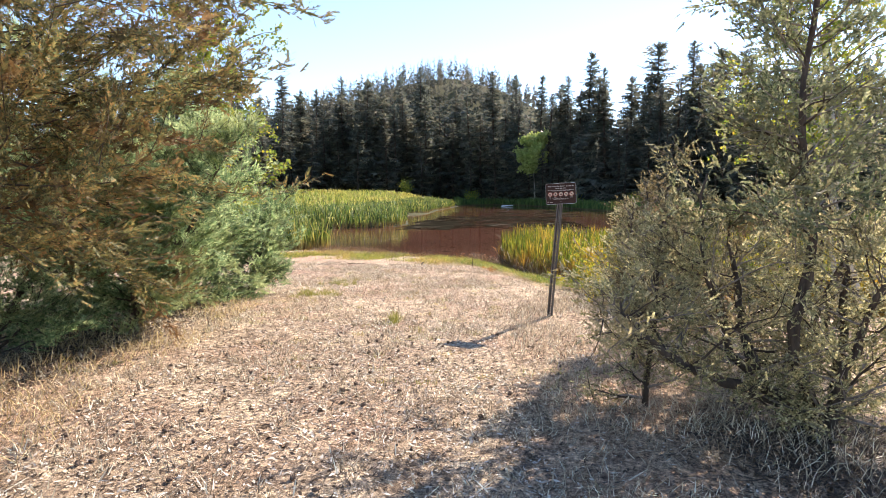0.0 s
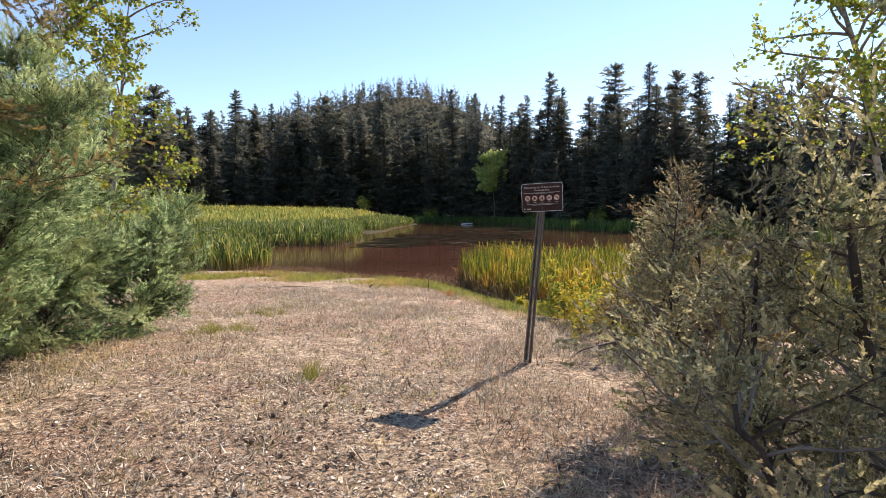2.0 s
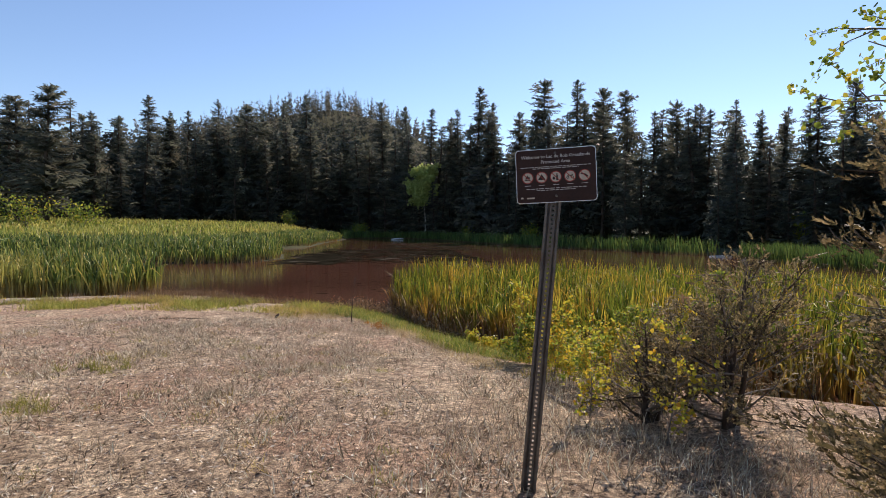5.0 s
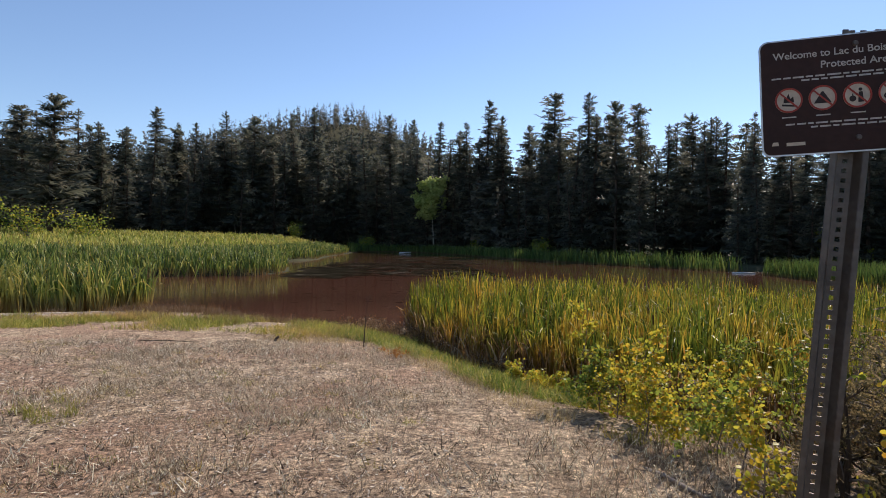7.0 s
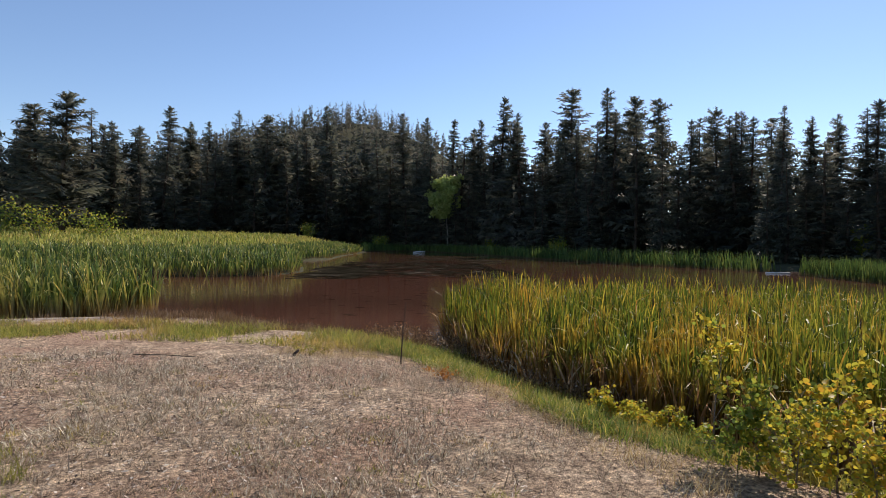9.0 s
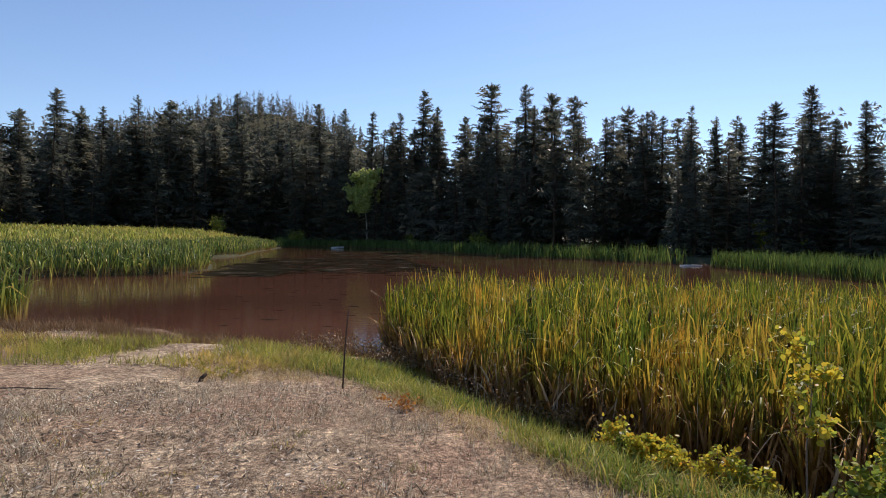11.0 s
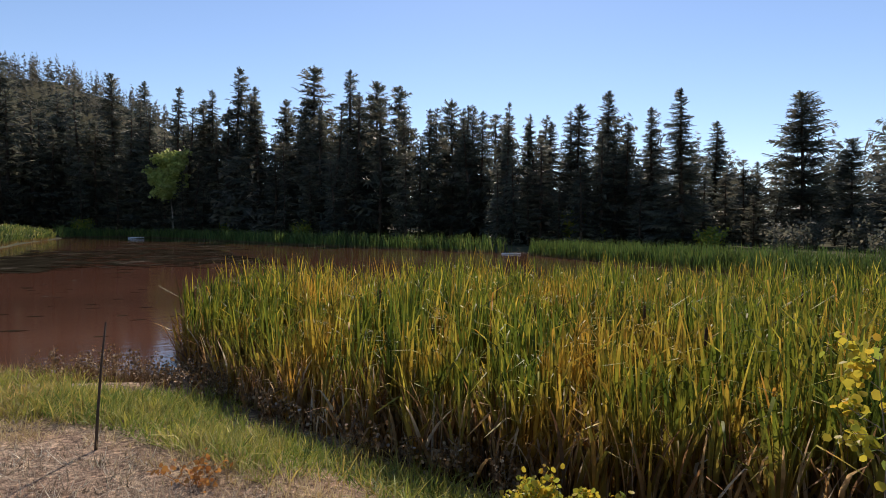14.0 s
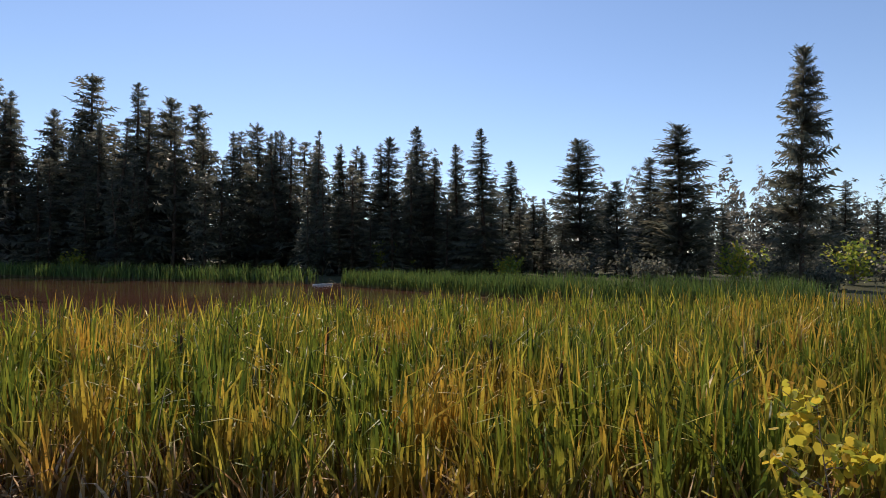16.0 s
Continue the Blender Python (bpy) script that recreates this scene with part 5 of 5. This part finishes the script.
# ---- sticks, logs, cones ----
def stick(name, pts, r0, r1, mat, label, cat, sides=7):
    p = np.array(pts, float)
    ob = new(name, mesh_of(name, *tube(p - p[0], np.linspace(r0, r1, len(p)), sides), mat, True))
    ob.matrix_basis = pose(*p[0])
    return tagged(ob, label, cat)


stick("upright_stick", [(1.03, 17.72, -0.5), (1.05, 17.74, -0.1), (1.07, 17.78, 0.2), (1.10, 17.8, 0.5)], 0.011, 0.006, BARK, "thin dark stick standing upright in the ground", "stick")
stick("fallen_branch", [(3.22, 11.98, -0.19), (3.27, 11.75, -0.15), (3.30, 11.5, -0.13), (3.36, 11.2, -0.12)], 0.022, 0.012, TWIG, "grey fallen branch lying at the bank", "branch")
stick("fallen_twig", [(-2.9, 18.5, -0.37), (-2.4, 18.42, -0.36), (-1.9, 18.3, -0.37)], 0.008, 0.005, BARK, "dark twig lying on the dry ground", "twig")
stick("wood_stub", [(-0.56, 18.4, -0.42), (-0.54, 18.42, -0.34), (-0.49, 18.45, -0.3)], 0.03, 0.02, BARK, "dark weathered wood stub", "wood")
stick("dry_twig", [(0.35, 18.6, -0.4), (0.55, 18.5, -0.38), (0.8, 18.55, -0.39)], 0.008, 0.004, TWIG, "bleached twig on the bank", "twig")
stick("floating_log", [(4.4, 113.0, WATER + 0.02), (5.2, 113.2, WATER + 0.14), (6.6, 113.0, WATER + 0.2)], 0.16, 0.10, DRIFT, "bleached log in the far shallows", "log", 9)
stick("shore_log", [(29.3, 50.8, WATER + 0.02), (30.2, 50.6, WATER + 0.05), (31.0, 50.4, WATER + 0.04)], 0.08, 0.06, DRIFT, "bleached log at the landing on the far bank", "log", 9)


def cone_mesh():
    rng = np.random.default_rng(3)
    pieces = [tube([(0, 0, 0), (0.012, 0, 0.004), (0.035, 0, 0.004), (0.05, 0, 0)], [0.007, 0.016, 0.014, 0.004], 7)]
    for i in range(26):
        a, s = i * 2.4, i / 26
        p = np.array([0.005 + 0.042 * s, 0.015 * math.cos(a) * (1.1 - 0.5 * s), 0.004 + 0.015 * math.sin(a) * (1.1 - 0.5 * s)])
        o = np.array([0.006, math.cos(a) * 0.008, math.sin(a) * 0.008])
        t = np.array([0, -math.sin(a) * 0.006, math.cos(a) * 0.006])
        pieces.append((np.array([p - t, p + t, p + o]), np.array([(0, 1, 2)])))
    return mesh_of("pine_cone", *join(pieces), CONE)


CONE_MESH = cone_mesh()
cone_rng = random.Random(12)
for i in range(190):
    y = 0.8 + 7.5 * cone_rng.random() ** 1.2
    x = cone_rng.gauss(0.0, 0.9) if i % 3 else cone_rng.uniform(-2.0, 2.0)
    ob = new("pine_cone", CONE_MESH)
    ob.matrix_basis = pose(x, y, float(land(x, y)) + 0.014, cone_rng.uniform(-20, 20), cone_rng.uniform(-15, 15), cone_rng.uniform(0, 360))
    k = cone_rng.uniform(0.5, 0.95)
    ob.scale = (k, k, k)
    tagged(ob, "dry dark pine cone lying on the trodden ground", "pine cone", "fallen pine cones")


# ---- the far bank ----
def bush(name, x, y, h, r, mat, seed, label, n=900, leaf=0.09):
    rng = np.random.default_rng(seed)
    ob = new(name)
    ob.matrix_basis = pose(x, y, float(land(x, y)) - 0.05)
    wood, at = [], []
    for i in range(14):
        az = rng.uniform(0, 6.28)
        pts = limb_walk((rng.normal(0, 0.1), rng.normal(0, 0.1), 0), (math.cos(az) * r / h, math.sin(az) * r / h, 1), h * rng.uniform(0.7, 1.0), rng, 0, 6, 0.14)
        wood.append(tube(pts, np.linspace(0.04, 0.008, len(pts)), 4))
        k = rng.uniform(0.25, 1, n // 14) * (len(pts) - 1)
        at.append(np.stack([np.interp(k, np.arange(len(pts)), pts[:, c]) for c in range(3)], 1) + rng.normal(0, r * 0.22, (len(k), 3)))
    at = np.concatenate(at)
    at[:, 2] = np.maximum(at[:, 2], 0.05)
    for w in wood:
        child("stem", mesh_of("stem", *w, TWIG), ob)
    child("crown", mesh_of("crown", *round_leaves(at, leaf * rng.uniform(0.7, 1.4, len(at)), rng), mat), ob)
    return tagged(ob, label, "bush")


aspen("poplar_tree", 11.9, 125.6, 14.2, POPLAR, 91, "single pale green poplar before the dark treeline", 34, 190, 0.27, 0.36, 0.14, 0.5, cat="poplar")
for x, y, h, r, seed, mat in ((43.2, 57.0, 4.2, 1.0, 92, ASPEN), (45.5, 55.0, 2.6, 0.9, 93, ASPEN), (46.2, 43.5, 2.4, 1.1, 94, ASPEN), (50.2, 24.5, 3.4, 1.4, 95, ASPEN),
                              (51.2, 17.5, 3.8, 1.5, 96, ASPEN), (-38.8, 77.3, 5.2, 2.2, 97, ASPEN), (-34, 80, 4.0, 2.0, 98, ASPEN), (-44, 78, 4.6, 2.2, 99, ASPEN),
                              (52, 34, 3.0, 1.8, 100, PINE), (55, 40, 3.2, 2.0, 101, PINE), (48, 38, 2.6, 1.6, 102, PINE), (50, 29, 2.6, 1.6, 103, PINE), (46, 30, 2.2, 1.5, 104, PINE),
                              (57, 23, 3.0, 1.8, 105, PINE), (53, 47, 3.0, 1.8, 106, PINE), (20, 116, 3.2, 1.6, 107, ASPEN), (26, 95, 2.8, 1.4, 108, ASPEN), (-16, 124, 3.4, 1.8, 109, ASPEN), (-2, 132, 3.2, 1.6, 110, ASPEN),
                              (47.5, 21.5, 2.4, 1.7, 111, PINE), (43.8, 18.4, 1.8, 1.4, 112, PINE), (55, 20.5, 2.8, 1.9, 113, PINE), (49, 14.5, 2.4, 1.7, 114, PINE), (60, 16, 3.0, 2.0, 115, PINE)):
    bush("willow_bush", x, y, h, r, mat, seed, "leafy green bush on the far bank", 700, 0.11)


def floating_weed():
    """Mats of weed and scum drifting in streaks on the water."""
    rng = np.random.default_rng(66)
    v, f = [], []
    for x0, x1, y0, y1, n, r in ((-3.5, 9, 46, 66, 1500, 0.17), (-4.5, -1, 43, 55, 300, 0.25), (2, 12, 66, 90, 160, 0.4), (-2, 2.5, 25, 40, 40, 0.06)):
        for i in range(n):
            band = rng.integers(0, 5) / 5
            cx, cy = rng.uniform(x0, x1), y0 + (y1 - y0) * (band + rng.normal(0, 0.1))
            k = len(v)
            m = 9
            for j in range(m):
                a = 2 * math.pi * j / m
                q = r * rng.uniform(0.5, 1.3)
                v.append((cx + 2.6 * q * math.cos(a), cy + 0.8 * q * math.sin(a), WATER + 0.004 + 0.00001 * i))
            f += [(k, k + j, k + j + 1) for j in range(1, m - 1)]
    return new("floating_weed", mesh_of("floating_weed", v, f, SCUM))


tagged(floating_weed(), "dark mats of weed drifting on the brown water", "water weed", kind="stuff")
